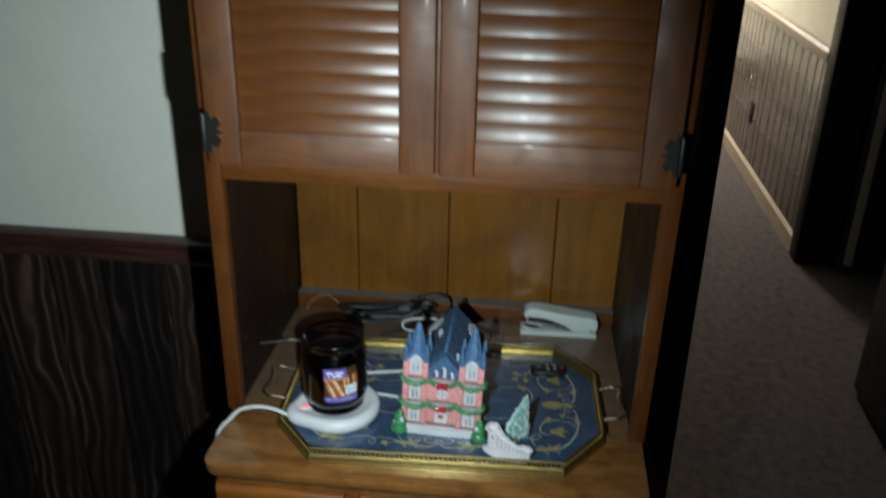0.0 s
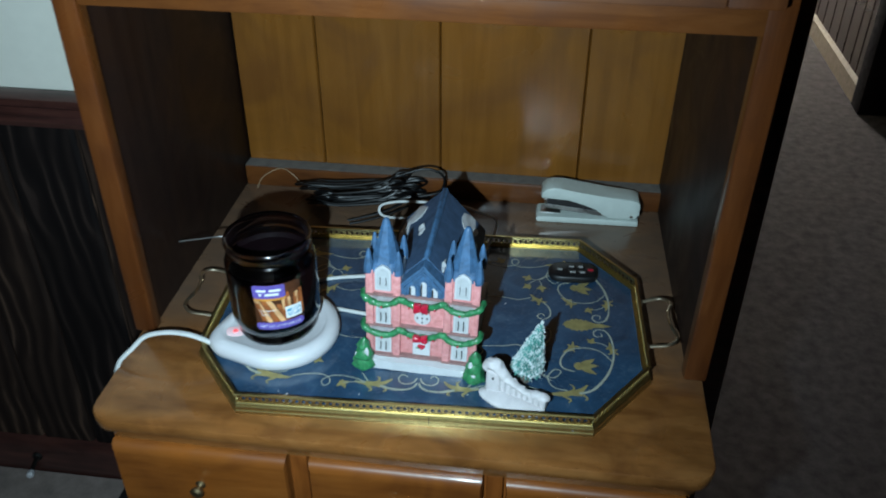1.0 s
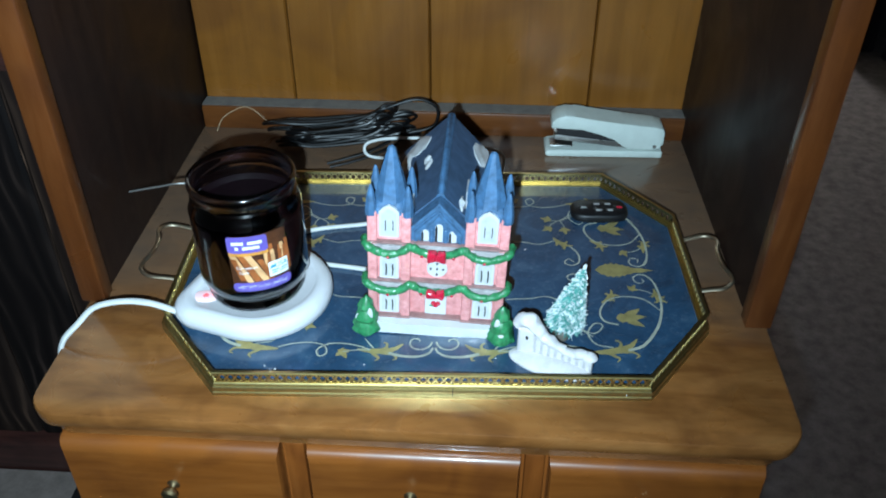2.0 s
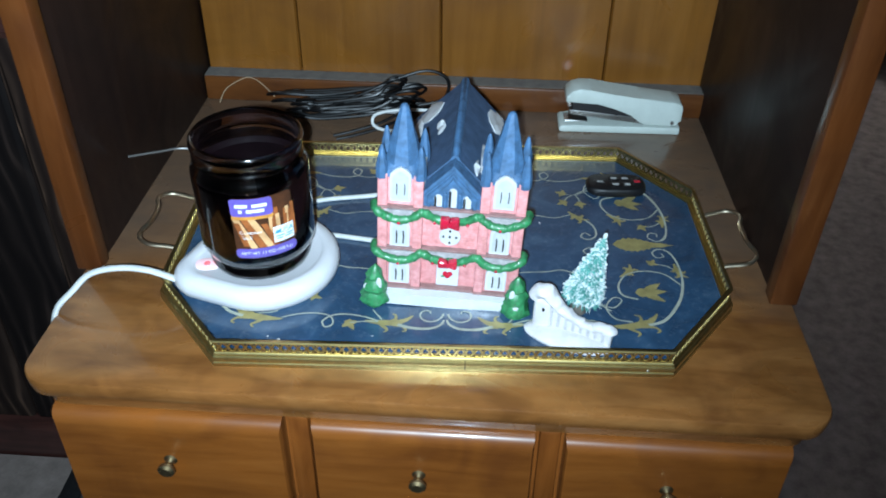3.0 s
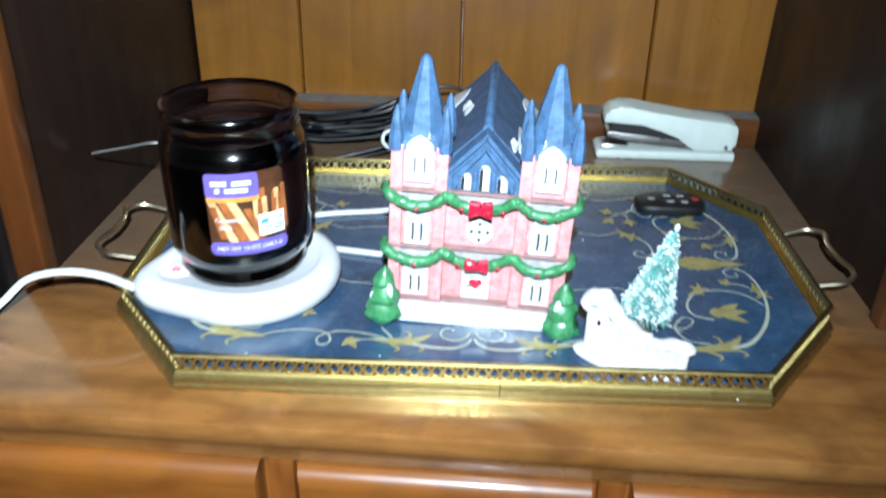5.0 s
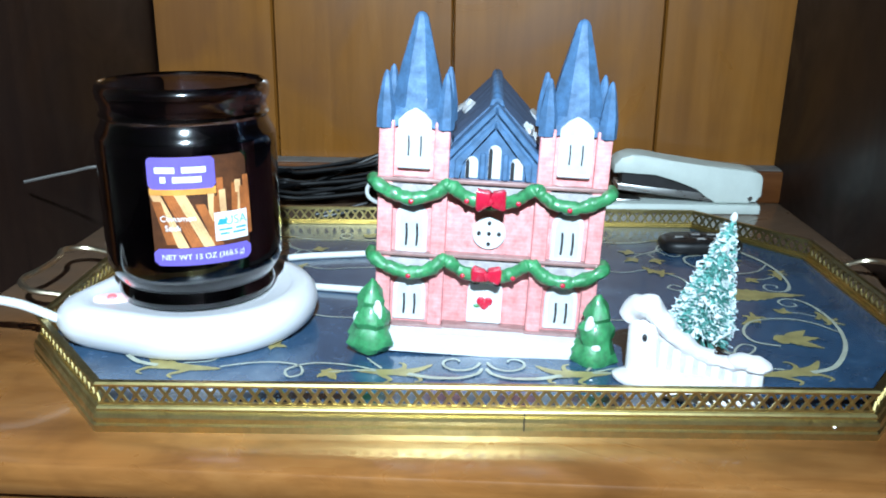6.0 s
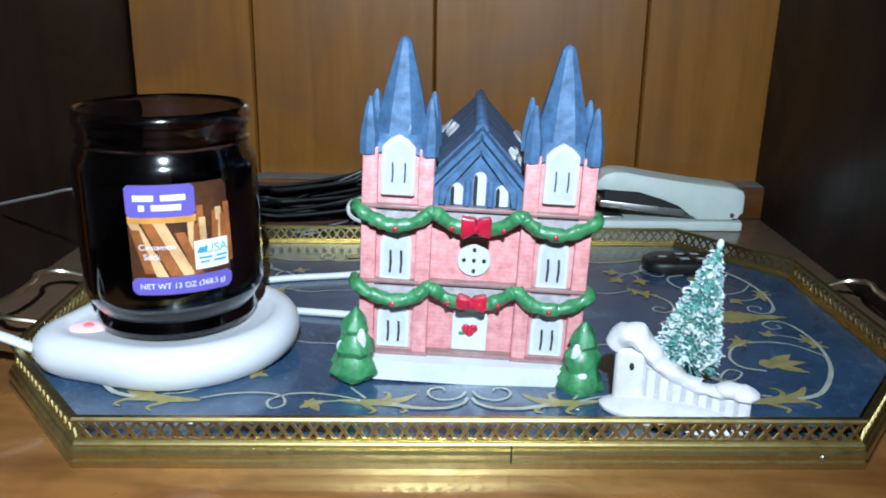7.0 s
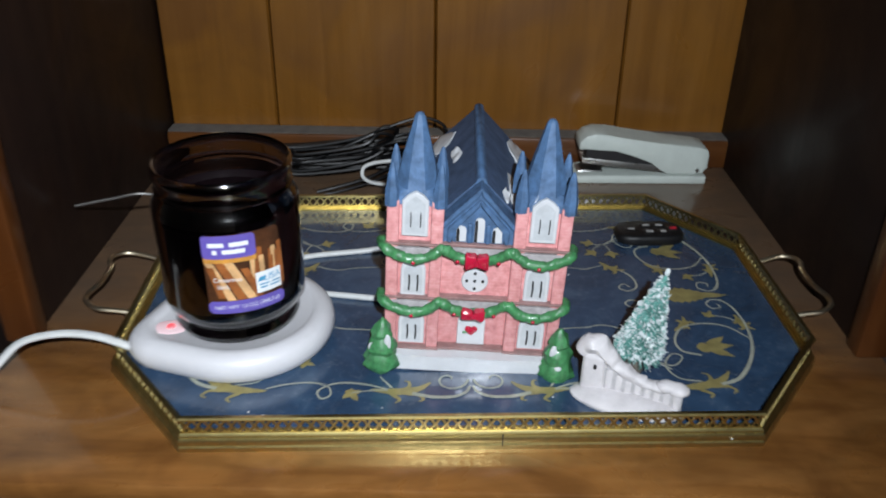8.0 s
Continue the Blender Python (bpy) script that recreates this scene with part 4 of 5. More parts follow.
for u, row, w in ((-0.0175, 0, 0.42), (-0.0025, 0, 0.5), (-0.01875, 1, 0.12), (-0.00625, 1, 0.6)):
    part("word_bar", wrap(bars([[w]], u, LZ1 - 0.0085 - row * 0.0052, 0.025, 0.0032, 0.0052), 0.0008), PAPER, lab, "", False)
part("violet_foot", wrap(rounded_sheet(-LHW - 0.0001, LHW + 0.0001, LZ0, LZ0 + 0.0098, 0.0025), 0.0007), LABEL_VIOLET, lab, "violet foot band", False)
part("white_panel", wrap(sheet(0.0065, LHW - 0.0015, LZ0 + 0.0125, LZ0 + 0.0285), 0.0007), PAPER, lab, "white panel with blue print", False)


def words(body, u, v, height, material, lift=0.0008, name="lettering"):
    bm = text_mesh(body, height)
    bmesh.ops.translate(bm, verts=bm.verts, vec=(u, v, 0))
    part(name, wrap(bm, lift), material, lab, "", False)


words("NET WT 13 OZ (368.5 g)", 0.0, LZ0 + 0.0047, 0.0030, PAPER)
words("USA", 0.0185, LZ0 + 0.0232, 0.0050, LABEL_BLUE, 0.0009)
words("Cinnamon", -0.0125, LZ0 + 0.0265, 0.0032, PAPER, 0.0009)
words("Stick", -0.0155, LZ0 + 0.0212, 0.0032, PAPER, 0.0009)
part("blue_mark", wrap(sheet(0.0075, 0.0125, LZ0 + 0.0215, LZ0 + 0.0248, 4, 0.0015), 0.0009), LABEL_BLUE, lab, "", False)
part("small_print", wrap(bars([[0.5, 0.42], [0.35, 0.5]], 0.0165, LZ0 + 0.0182, 0.015, 0.0011, 0.0024), 0.0009), LABEL_BLUE, lab, "", False)

# ---- the ceramic house ----
house = thing("ceramic_house", pose(0.0185, 0.1070, TT, 0, 2.2, -0.6), "glazed ceramic Christmas townhouse, pink with blue spires, on a snowy base", "ornament")


def plinth():
    bm = prism(rounded_outline(-0.060, 0.060, -0.010, 0.160, 0.008), 0.0, 0.0118, "z", 0.0025)
    bmesh.ops.subdivide_edges(bm, edges=[e for e in bm.edges if e.calc_length() > 0.01], cuts=6, use_grid_fill=True)
    for v in bm.verts:
        if v.co.z > 0.002:
            v.co += Vector(noise.noise_vector(v.co * 90)) * 0.0007
    return bm


part("snow_base", plinth(), SNOW, house, "white snow base")
part("main_block", box(-0.046, 0.046, 0.014, 0.155, 0.0112, 0.090, 0.0015), PINK, house)
part("middle_front", box(-0.0245, 0.0245, 0.006, 0.02, 0.0115, 0.0955, 0.001), PINK, house)


def arch(w, z0, z1, pointed=False, n=8):
    """The outline of a round or pointed opening about x = 0."""
    pts = [(-w, z0), (w, z0)]
    top = z1 - (w * 0.75 if pointed else w)
    if pointed:
        return pts + [(w, top), (w * 0.55, top + (z1 - top) * 0.6), (0, z1), (-w * 0.55, top + (z1 - top) * 0.6), (-w, top)]
    return pts + [(w * math.cos(a), top + (z1 - top) * math.sin(a)) for a in np.linspace(0, math.pi, n)]


def plaque(cx, z0, z1, w, y, pointed, slits, parent, k=1.0):
    p = part("window", prism([(cx + u, v) for u, v in arch(w, z0, z1, pointed)], y - 0.0016, y + 0.002, "y", 0.0006, 1), SNOW, parent, "white arched window with dark slits")
    part("pane", prism([(cx + u * 0.74, z0 + (z1 - z0) * 0.08 + (v - z0) * 0.82) for u, v in arch(w, z0, z1, pointed)], y - 0.00175, y - 0.001, "y"), SNOW_GREY, p, "", False)
    for sx in slits:
        a, b = z0 + (z1 - z0) * (0.22 if k < 1 else 0.14), z0 + (z1 - z0) * (0.55 if k < 1 else 0.58)
        part("slit", prism([(cx + sx - 0.0006 * k, a), (cx + sx + 0.0006 * k, a), (cx + sx + 0.001 * k, (a + b) / 2), (cx + sx + 0.0006 * k, b), (cx + sx - 0.0006 * k, b), (cx + sx - 0.0003 * k, (a + b) / 2)], y - 0.0021, y - 0.001, "y"), NEAR_BLACK, p, "", False)


def spire_mesh(cx, cy):
    """An eight-sided spire with a flared scalloped foot."""
    bm = bmesh.new()
    rings = []
    for r, z in ((0.0172, 0.1250), (0.0166, 0.1292), (0.0146, 0.1335), (0.0126, 0.1435), (0.0099, 0.155), (0.0070, 0.1665), (0.0046, 0.1755), (0.0035, 0.1798), (0.0022, 0.1820), (0.0006, 0.1828)):
        ring_ = []
        for k in range(32):
            a = math.pi / 16 * k
            foot = 0.0022 * math.cos(4 * a) if z < 0.128 else 0.0
            sq = 1.0 / max(abs(math.cos(a)), abs(math.sin(a))) if z < 0.133 else 0.97 / math.cos((a + math.pi / 8) % (math.pi / 4) - math.pi / 8)
            ring_.append(bm.verts.new((cx + r * sq * math.cos(a), cy + r * sq * math.sin(a), z + foot)))
        rings.append(ring_)
    for a, b in zip(rings, rings[1:]):
        for k in range(32):
            bm.faces.new((a[k], a[(k + 1) % 32], b[(k + 1) % 32], b[k]))
    bm.faces.new(rings[0][::-1])
    bm.faces.new(rings[-1])
    lumpy(bm, 0.0005, 0.009, cx * 300)
    return bm


def tower(cx):
    t = part("tower", box(cx - 0.0170, cx + 0.0170, 0.0035, 0.034, 0.0113, 0.1265, 0.001), PINK, house)
    for s in (-1, 1):
        x = cx + s * 0.0148
        part("pilaster", box(x - 0.0042, x + 0.0042, 0.0, 0.009, 0.0114, 0.1275, 0.0012), PINK, t)
    for z in (0.0530, 0.0950):
        part("ledge", box(cx - 0.0195, cx + 0.0195, -0.0015, 0.012, z, z + 0.0022, 0.0008), PINK_DARK, t)
    part("foot_ledge", box(cx - 0.0195, cx + 0.0195, -0.002, 0.008, 0.0112, 0.0132, 0.0006), PINK_DARK, t)
    plaque(cx, 0.1020, 0.1345, 0.0088, 0.0012, True, (-0.003, 0.0035), t, 0.62)
    plaque(cx, 0.0545, 0.0835, 0.0086, 0.0035, False, (-0.0028, 0.003), t)
    plaque(cx, 0.0145, 0.0420, 0.0092, 0.0035, False, (-0.0028, 0.003), t)
    inner = -1 if cx > 0 else 1
    bm = box(cx + inner * 0.0166, cx + inner * 0.0166 + 0.0022, 0.005, 0.030, 0.1005, 0.1290, 0.0008, 2)
    lumpy(bm, 0.0011, 0.006, cx * 70)
    part("snow_edge", bm, SNOW, t, "white snow down the tower's inner side")
    s = part("spire", spire_mesh(cx, 0.0185), BLUE_ROOF, t, "blue faceted spire")
    for px in (-0.0158, 0.0158):
        for py in (0.003, 0.034):
            bm = lathe([(0.0049, 0.1235), (0.0050, 0.1300), (0.0046, 0.1350), (0.0036, 0.1420), (0.0022, 0.1490), (0.0011, 0.1522), (0.0004, 0.1530)], 7)
            lumpy(bm, 0.0004, 0.006, px * 500 + py)
            bmesh.ops.translate(bm, verts=bm.verts, vec=(cx + px, py, 0))
            part("pinnacle", bm, BLUE_ROOF, s)


tower(-0.0425)
tower(0.0425)
for z in (0.0530, 0.0950):
    part("ledge", box(-0.0235, 0.0235, 0.0005, 0.012, z, z + 0.0024, 0.0008), PINK_DARK, house)
part("door_step", box(-0.0235, 0.0235, -0.0005, 0.012, 0.0113, 0.0140, 0.0008), PINK_DARK, house)

# the small blue gable with three lights, and the roof behind it
def gable_front():
    bm = prism([(-0.0245, 0.0955), (0.0245, 0.0955), (0.0245, 0.1075), (0.0, 0.1345), (-0.0245, 0.1075)], 0.004, 0.02, "y", 0.001, 1)
    return bm


gable = part("gable", gable_front(), BLUE_ROOF, house, "blue gable with three white lights")
for cx, h in ((-0.0115, 0.110), (0.0005, 0.1165), (0.0125, 0.110)):
    part("gable_light", prism([(cx + u, v) for u, v in arch(0.0033, 0.0985, h)], 0.0030, 0.0046, "y"), SNOW, gable, "", False)
    # near-black crescent paints the shadow at the left of each light
    part("gable_shadow", prism([(cx - 0.0022 + u * 0.36, v) for u, v in arch(0.0028, 0.0985, h - 0.0015)], 0.0026, 0.0032, "y"), NEAR_BLACK, gable, "", False)
for s in (-1, 1):
    part("gable_coping", prism([(s * 0.0265, 0.1045), (s * 0.0265, 0.1095), (0.0, 0.1385), (0.0, 0.1335)], 0.0015, 0.022, "y", 0.0008, 1), BLUE_ROOF, gable)
    part("gable_moulding", prism([(s * 0.0208, 0.0975), (s * 0.0208, 0.1078), (0.0, 0.1300), (0.0, 0.1255), (s * 0.0172, 0.1066), (s * 0.0172, 0.0975)], 0.0018, 0.006, "y", 0.0008, 1), BLUE_ROOF, gable)
for cx in (-0.0058, 0.0064):
    part("gable_mullion", box(cx - 0.0018, cx + 0.0018, 0.0016, 0.006, 0.0975, 0.1120, 0.0009, 1), BLUE_ROOF, gable)


def roof_side(s):
    bm = bmesh.new()
    nx, ny = 7, 24
    grid = []
    for i in range(nx + 1):
        row = []
        for j in range(ny + 1):
            t, y = i / nx, 0.018 + 0.144 * j / ny
            x, z = s * 0.0515 * t, 0.1385 - 0.0525 * t
            rib = 0.0006 * math.cos(2 * math.pi * t * 7)
            row.append(bm.verts.new((x, y, z + rib)))
        grid.append(row)
    for i in range(nx):
        for j in range(ny):
            bm.faces.new((grid[i][j], grid[i + 1][j], grid[i + 1][j + 1], grid[i][j + 1]))
    got = bmesh.ops.extrude_face_region(bm, geom=bm.faces[:])
    bmesh.ops.translate(bm, verts=[e for e in got["geom"] if isinstance(e, bmesh.types.BMVert)], vec=(0, 0, -0.0035))
    return bm


for s in (-1, 1):
    part("roof_slope", roof_side(s), ROOF_DARK, house, "dark blue shingled roof with snow patches")
part("back_gable", prism([(-0.046, 0.0895), (0.046, 0.0895), (0.0, 0.1345)], 0.14, 0.155, "y"), PINK, house)


def snow_patch(cx, cy, along, across, s):
    """A thin blob of snow lying on one slope of the roof."""
    bm = bmesh.new()
    add_ball(bm, (0, 0, 0), 1.0, across, along, 0.0022, 12)
    lumpy(bm, 0.0030, 0.008, cx * 50)
    lumpy(bm, 0.0012, 0.003, cx * 90)
    t = abs(cx) / 0.0515
    bm.transform(Matrix.Translation((cx, cy, 0.1388 - 0.0525 * t)) @ Matrix.Rotation(s * math.atan2(0.0525, 0.0515), 4, "Y"))
    part("roof_snow", bm, SNOW, house, "white painted snow")


for cx, cy, al, ac, s in ((-0.0165, 0.095, 0.013, 0.0048, -1), (-0.029, 0.146, 0.016, 0.017, -1), (0.033, 0.140, 0.021, 0.014, 1), (0.0235, 0.052, 0.030, 0.0046, 1), (0.017, 0.030, 0.010, 0.003, 1), (-0.041, 0.125, 0.026, 0.009, -1), (-0.0285, 0.03, 0.018, 0.004, -1), (0.041, 0.10, 0.02, 0.010, 1)):
    snow_patch(cx, cy, al, ac, s)

part("ridge_cap", prism([(-0.0042, 0.1352), (0.0042, 0.1352), (0.0030, 0.1388), (0.0, 0.1402), (-0.0030, 0.1388)], 0.016, 0.1635, "y", 0.0006, 1), BLUE_ROOF, house)

# rose window, door, wreath
rose = part("rose_window", prism([(0.0093 * math.cos(a), 0.0672 + 0.0093 * math.sin(a)) for a in np.linspace(0, 2 * math.pi, 20)[:-1]], 0.0042, 0.0075, "y", 0.0006, 1), SNOW, house, "round white window with five dots")
for u, v in ((0, 0), (0.0055, 0), (-0.0055, 0), (0, 0.006), (0, -0.006)):
    bm = bmesh.new()
    add_ball(bm, (u, 0.0042, 0.0672 + v), 0.0011, 1, 0.4, 1.2, 8)
    part("dot", bm, NEAR_BLACK, rose)
front_door = part("front_door", prism(arch(0.0098, 0.0142, 0.0435), 0.0042, 0.0075, "y", 0.0005, 1), SNOW, house, "white door with a red heart wreath")
for u, v, a in ((-0.0055, 0.0385, 0.5), (0.0, 0.0415, 0.0), (0.0065, 0.038, -0.5)):
    bm = bmesh.new()
    add_ball(bm, (u, 0.0042, v), 0.0021, 1.1, 0.35, 0.6, 8)
    part("fanlight", bm, NEAR_BLACK, front_door)
bm = bmesh.new()
for u, v, r in ((-0.002, 0.0275, 0.0026), (0.0021, 0.0275, 0.0026), (0.0, 0.0255, 0.0028), (0.0, 0.0238, 0.0014)):
    add_ball(bm, (u, 0.0042, v), r, 1, 0.5, 1, 10)
part("heart_wreath", bm, RED, front_door, "red heart")
bm = bmesh.new()
add_ball(bm, (-0.0042, 0.0042, 0.0245), 0.0014, 1.4, 0.5, 0.8, 8)
part("wreath_leaf", bm, GREEN, front_door)


def garland(z):
    """A lumpy rope of greenery hung in swags across the front."""
    knots = [(-0.0645, 0.010, 0.0005), (-0.0625, -0.002, 0.0015), (-0.054, -0.0040, -0.0030), (-0.0425, -0.0045, -0.0056), (-0.031, -0.0040, -0.0030), (-0.0245, -0.0030, 0.0022), (-0.0215, -0.0025, 0.0016), (-0.012, -0.0005, -0.0048), (0.0, 0.0005, -0.0072),
             (0.012, -0.0005, -0.0048), (0.0215, -0.0025, 0.0016), (0.0245, -0.0030, 0.0022), (0.031, -0.0040, -0.0030), (0.0425, -0.0045, -0.0056), (0.054, -0.0040, -0.0030), (0.0625, -0.002, 0.0015), (0.0645, 0.010, 0.0005)]
    pts = spline([(x, y, z + dz) for x, y, dz in knots], 8)
    bm = bmesh.new()
    add_tube(bm, pts, [0.0036 + 0.0003 * math.sin(k * 0.8) + 0.0002 * math.sin(k * 2.1) for k in range(len(pts))], 14)
    lumpy(bm, 0.0006, 0.0042, z * 70)
    lumpy(bm, 0.0007, 0.005, z * 100)
    g = part("garland", bm, GREEN, house, "green painted garland")
    for x, dz in ((-0.0425, -0.0062), (-0.013, -0.0050), (0.0145, -0.0048), (0.0415, -0.0060)):
        bm = bmesh.new()
        add_ball(bm, (x, -0.0088 if abs(x) > 0.03 else -0.0060, z + dz), 0.0014, 1, 0.7, 1, 8)
        part("berry", bm, RED, g)
    tall = 0.0062 if z > 0.07 else 0.0047
    bm = bmesh.new()
    for s in (-1, 1):
        lobe = box(0.0, 0.0078, -0.0105, -0.004, -tall, tall, 0.0016, 2)
        for v in lobe.verts:
            v.co = Vector((s * v.co.x, v.co.y, z - 0.0030 + v.co.z * (0.62 + 0.38 * v.co.x / 0.0078)))
        bmesh.ops.reverse_faces(lobe, faces=lobe.faces) if s < 0 else None
        me = bpy.data.meshes.new("lobe")
        lobe.to_mesh(me)
        bm.from_mesh(me)
        bpy.data.meshes.remove(me)
    add_ball(bm, (0, -0.0098, z - 0.0036), 0.0027, 0.8, 0.7, 1.0, 10)
    lumpy(bm, 0.0012, 0.0035, z * 90)
    part("bow", bm, RED, g, "glossy red bow")
    for cx, w, y in ((-0.0425, 0.0155, -0.0008), (0.0, 0.0205, 0.0030), (0.0425, 0.0155, -0.0008)):
        arc = [(cx - w, z + 0.0012)] + [(cx + w * math.cos(a), z + 0.0012 + 0.0080 * (w / 0.0205) ** 0.6 * math.sin(a)) for a in np.linspace(-math.pi, 0, 12)[1:-1]] + [(cx + w, z + 0.0012)]
        part("spandrel", prism(arc, y, 0.0062, "y"), WASH, house, "mauve-grey washed recess under the ledge", False)


garland(0.0925)
garland(0.0505)


def corner_pine(x, y, seed):
    bm = bmesh.new()
    rings = []
    prof = [(0.0085, 0.0), (0.0112, 0.004), (0.0108, 0.009), (0.0082, 0.014), (0.0092, 0.0175), (0.0082, 0.022), (0.0058, 0.0262), (0.0065, 0.029), (0.0048, 0.0345), (0.002, 0.0395), (0.0004, 0.041)]
    for r, z in prof:
        r *= 1.12
        rings.append([bm.verts.new((x + r * (1 + 0.13 * math.cos(5 * a + z * 300)) * math.cos(a), y + r * math.sin(a), z)) for a in (2 * math.pi * k / 16 for k in range(16))])
    for a, b in zip(rings, rings[1:]):
        for k in range(16):
            bm.faces.new((a[k], a[(k + 1) % 16], b[(k + 1) % 16], b[k]))
    bm.faces.new(rings[0][::-1])
    bm.faces.new(rings[-1])
    lumpy(bm, 0.0013, 0.005, seed)
    p = part("pine", bm, GREEN, house, "small green pine with white snow spots")
    for u, v, r, sz in (((-0.004, 0.0235, 0.0032, 2.2) if x > 0 else (0.004, 0.024, 0.003, 2.4)), ((0.0, 0.0115, 0.0034, 1.2) if x > 0 else (-0.007, 0.020, 0.0028, 1.3))):
        bm = bmesh.new()
        rad = 0.0116 - 0.19 * v
        add_ball(bm, (x + u, y - rad * 0.92 * math.sqrt(max(0.1, 1 - (u / 0.011) ** 2)), v), r, 0.9, 0.5, sz, 10)
        part("snow_spot", bm, SNOW, p)


corner_pine(-0.0620, -0.008, 1.0)
corner_pine(0.0615, -0.009, 2.0)

# ---- the bottle-brush tree ----
tree = thing("bottle_brush_tree", pose(0.1350, 0.1035, TT, 0, 10.5, 0), "miniature green bottle-brush tree dusted with white flock", "ornament")
part("stub", lathe([(0.0075, 0.0), (0.0078, 0.004), (0.0068, 0.012), (0.005, 0.018)], 12), BARK, tree, "grey-brown round stub")
part("core", lathe([(0.0125, 0.0180), (0.0134, 0.0215), (0.0105, 0.034), (0.0068, 0.05), (0.0036, 0.068), (0.0006, 0.0815)], 16), BRISTLE, tree)


def bristles(count, r_in, r_out, thick, seed):
    rnd = random.Random(seed)
    bm = bmesh.new()
    for _ in range(count):
        t = 1 - math.sqrt(rnd.random()) * 0.985
        z = 0.0175 + t * 0.0655
        R = 0.0162 * (1 - t) ** 0.92 + 0.0012
        a = rnd.uniform(0, 2 * math.pi)
        d = Vector((math.cos(a), math.sin(a), rnd.uniform(-0.45, 0.25)))
        p0, p1 = Vector((0, 0, z)) + d * (R * r_in), Vector((0, 0, z)) + d * (R * r_out * rnd.uniform(0.9, 1.08))
        s = Vector((-d.y, d.x, rnd.uniform(-0.6, 0.6))).normalized() * thick * rnd.uniform(0.7, 1.4)
        u = d.cross(s).normalized() * thick * 0.8
        v = [bm.verts.new(q) for q in (p0 - s, p0 + s, p1 + u, p1 - u * 0.6 + s * 0.4)]
        bm.faces.new((v[0], v[1], v[2]))
        bm.faces.new((v[0], v[2], v[3]))
        bm.faces.new((v[1], v[3], v[2]))
    return bm


part("bristles", bristles(2800, 0.55, 1.0, 0.0006, 5), BRISTLE, tree, "", False)


def flock():
    rnd = random.Random(9)
    bm = bmesh.new()
    for _ in range(520):
        t = 1 - math.sqrt(rnd.random()) * 0.99
        z = 0.0175 + t * 0.067
        R = 0.0164 * (1 - t) ** 0.92 + 0.001
        a = rnd.uniform(0, 2 * math.pi)
        edge = rnd.uniform(0.86, 1.06)
        c, r = Vector((R * edge * math.cos(a), R * edge * math.sin(a), z)), rnd.uniform(0.0011, 0.0029)
        vs = [bm.verts.new(c + Vector(noise.random_unit_vector()) * r) for _k in range(4)]
        for q in ((0, 1, 2), (0, 2, 3), (0, 3, 1), (1, 3, 2)):
            bm.faces.new([vs[j] for j in q])
    add_ball(bm, (0, 0, 0.083), 0.0019, 1, 1, 1.6, 8)
    return bm


part("flocking", flock(), FLOCK, tree, "white flocking", False)
part("tipped_bristle_layer", bristles(1000, 0.90, 1.10, 0.0004, 21), FLOCK, tree, "white flocked bristle tips", False)

# ---- the white porcelain garden wall ----
fence = thing("snowy_wall_ornament", pose(0.1270, 0.0680, TT, 0, 0, -20), "small white porcelain snow-capped garden wall", "ornament")
bm = bmesh.new()
add_ball(bm, (-0.002, -0.004, 0.002), 1.0, 0.045, 0.0190, 0.0068, 28)
for v in bm.verts:
    v.co.z = max(v.co.z, 0.0)
    if v.co.z > 0.001:
        v.co += Vector(noise.noise_vector(v.co * 70)) * 0.0018
fence.scale = (0.86, 0.86, 0.92)
part("snow_foot", bm, PORCELAIN, fence)
post_bm = box(-0.0395, -0.0205, -0.004, 0.011, 0.001, 0.0365, 0.004, 3)
lumpy(post_bm, 0.0020, 0.009, 3.0)
post = part("post", post_bm, PORCELAIN, fence)
bm = bmesh.new()
add_ball(bm, (-0.0285, -0.0042, 0.0265), 0.0017, 0.9, 0.5, 1.4, 8)
part("post_hole", bm, NEAR_BLACK, post)
bm = bmesh.new()
slope = spline([(-0.0405, 0.004, 0.0350), (-0.036, 0.004, 0.0405), (-0.030, 0.004, 0.0425), (-0.024, 0.004, 0.0385), (-0.016, 0.0035, 0.0305), (-0.007, 0.003, 0.0242), (0.003, 0.003, 0.0196), (0.010, 0.003, 0.0178)], 6)
n = len(slope) - 1
add_tube(bm, slope, [0.0074 + 0.0026 * math.sin(math.pi * min(1, k / n * 1.9)) - 0.0018 * k / n for k in range(n + 1)], 16, 0.78)
lumpy(bm, 0.0024, 0.008, 4.0)
part("post_snow", bm, PORCELAIN, fence)
part("rail_block", prism([(-0.022, 0.001), (0.0405, 0.001), (0.0405, 0.0155), (0.03, 0.0160), (0.01, 0.0168), (-0.006, 0.0215), (-0.022, 0.0285)], -0.0012, 0.0085, "y", 0.0012), BISQUE_SHADE, fence, "greyer recessed panel")
for k in range(8):
    x, top = -0.0195 + k * 0.0076, (0.0245, 0.0215, 0.0185, 0.0168, 0.0160, 0.0155, 0.0155, 0.0158)[k]
    part("baluster", box(x, x + 0.0050, -0.0019, 0.002, 0.0025, top, 0.0010, 2), PORCELAIN, fence)
for x, z, r, sx in ((0.0125, 0.0176, 0.0062, 1.5), (0.0195, 0.0172, 0.0066, 1.5), (0.0275, 0.0192, 0.0074, 1.25), (0.0362, 0.0182, 0.0080, 1.1)):
    bm = bmesh.new()
    add_ball(bm, (x, 0.0025, z), r, sx, 0.95, 0.62, 14)
    lumpy(bm, 0.0014, 0.008, 6.0)
    part("snow_cap", bm, PORCELAIN, fence)

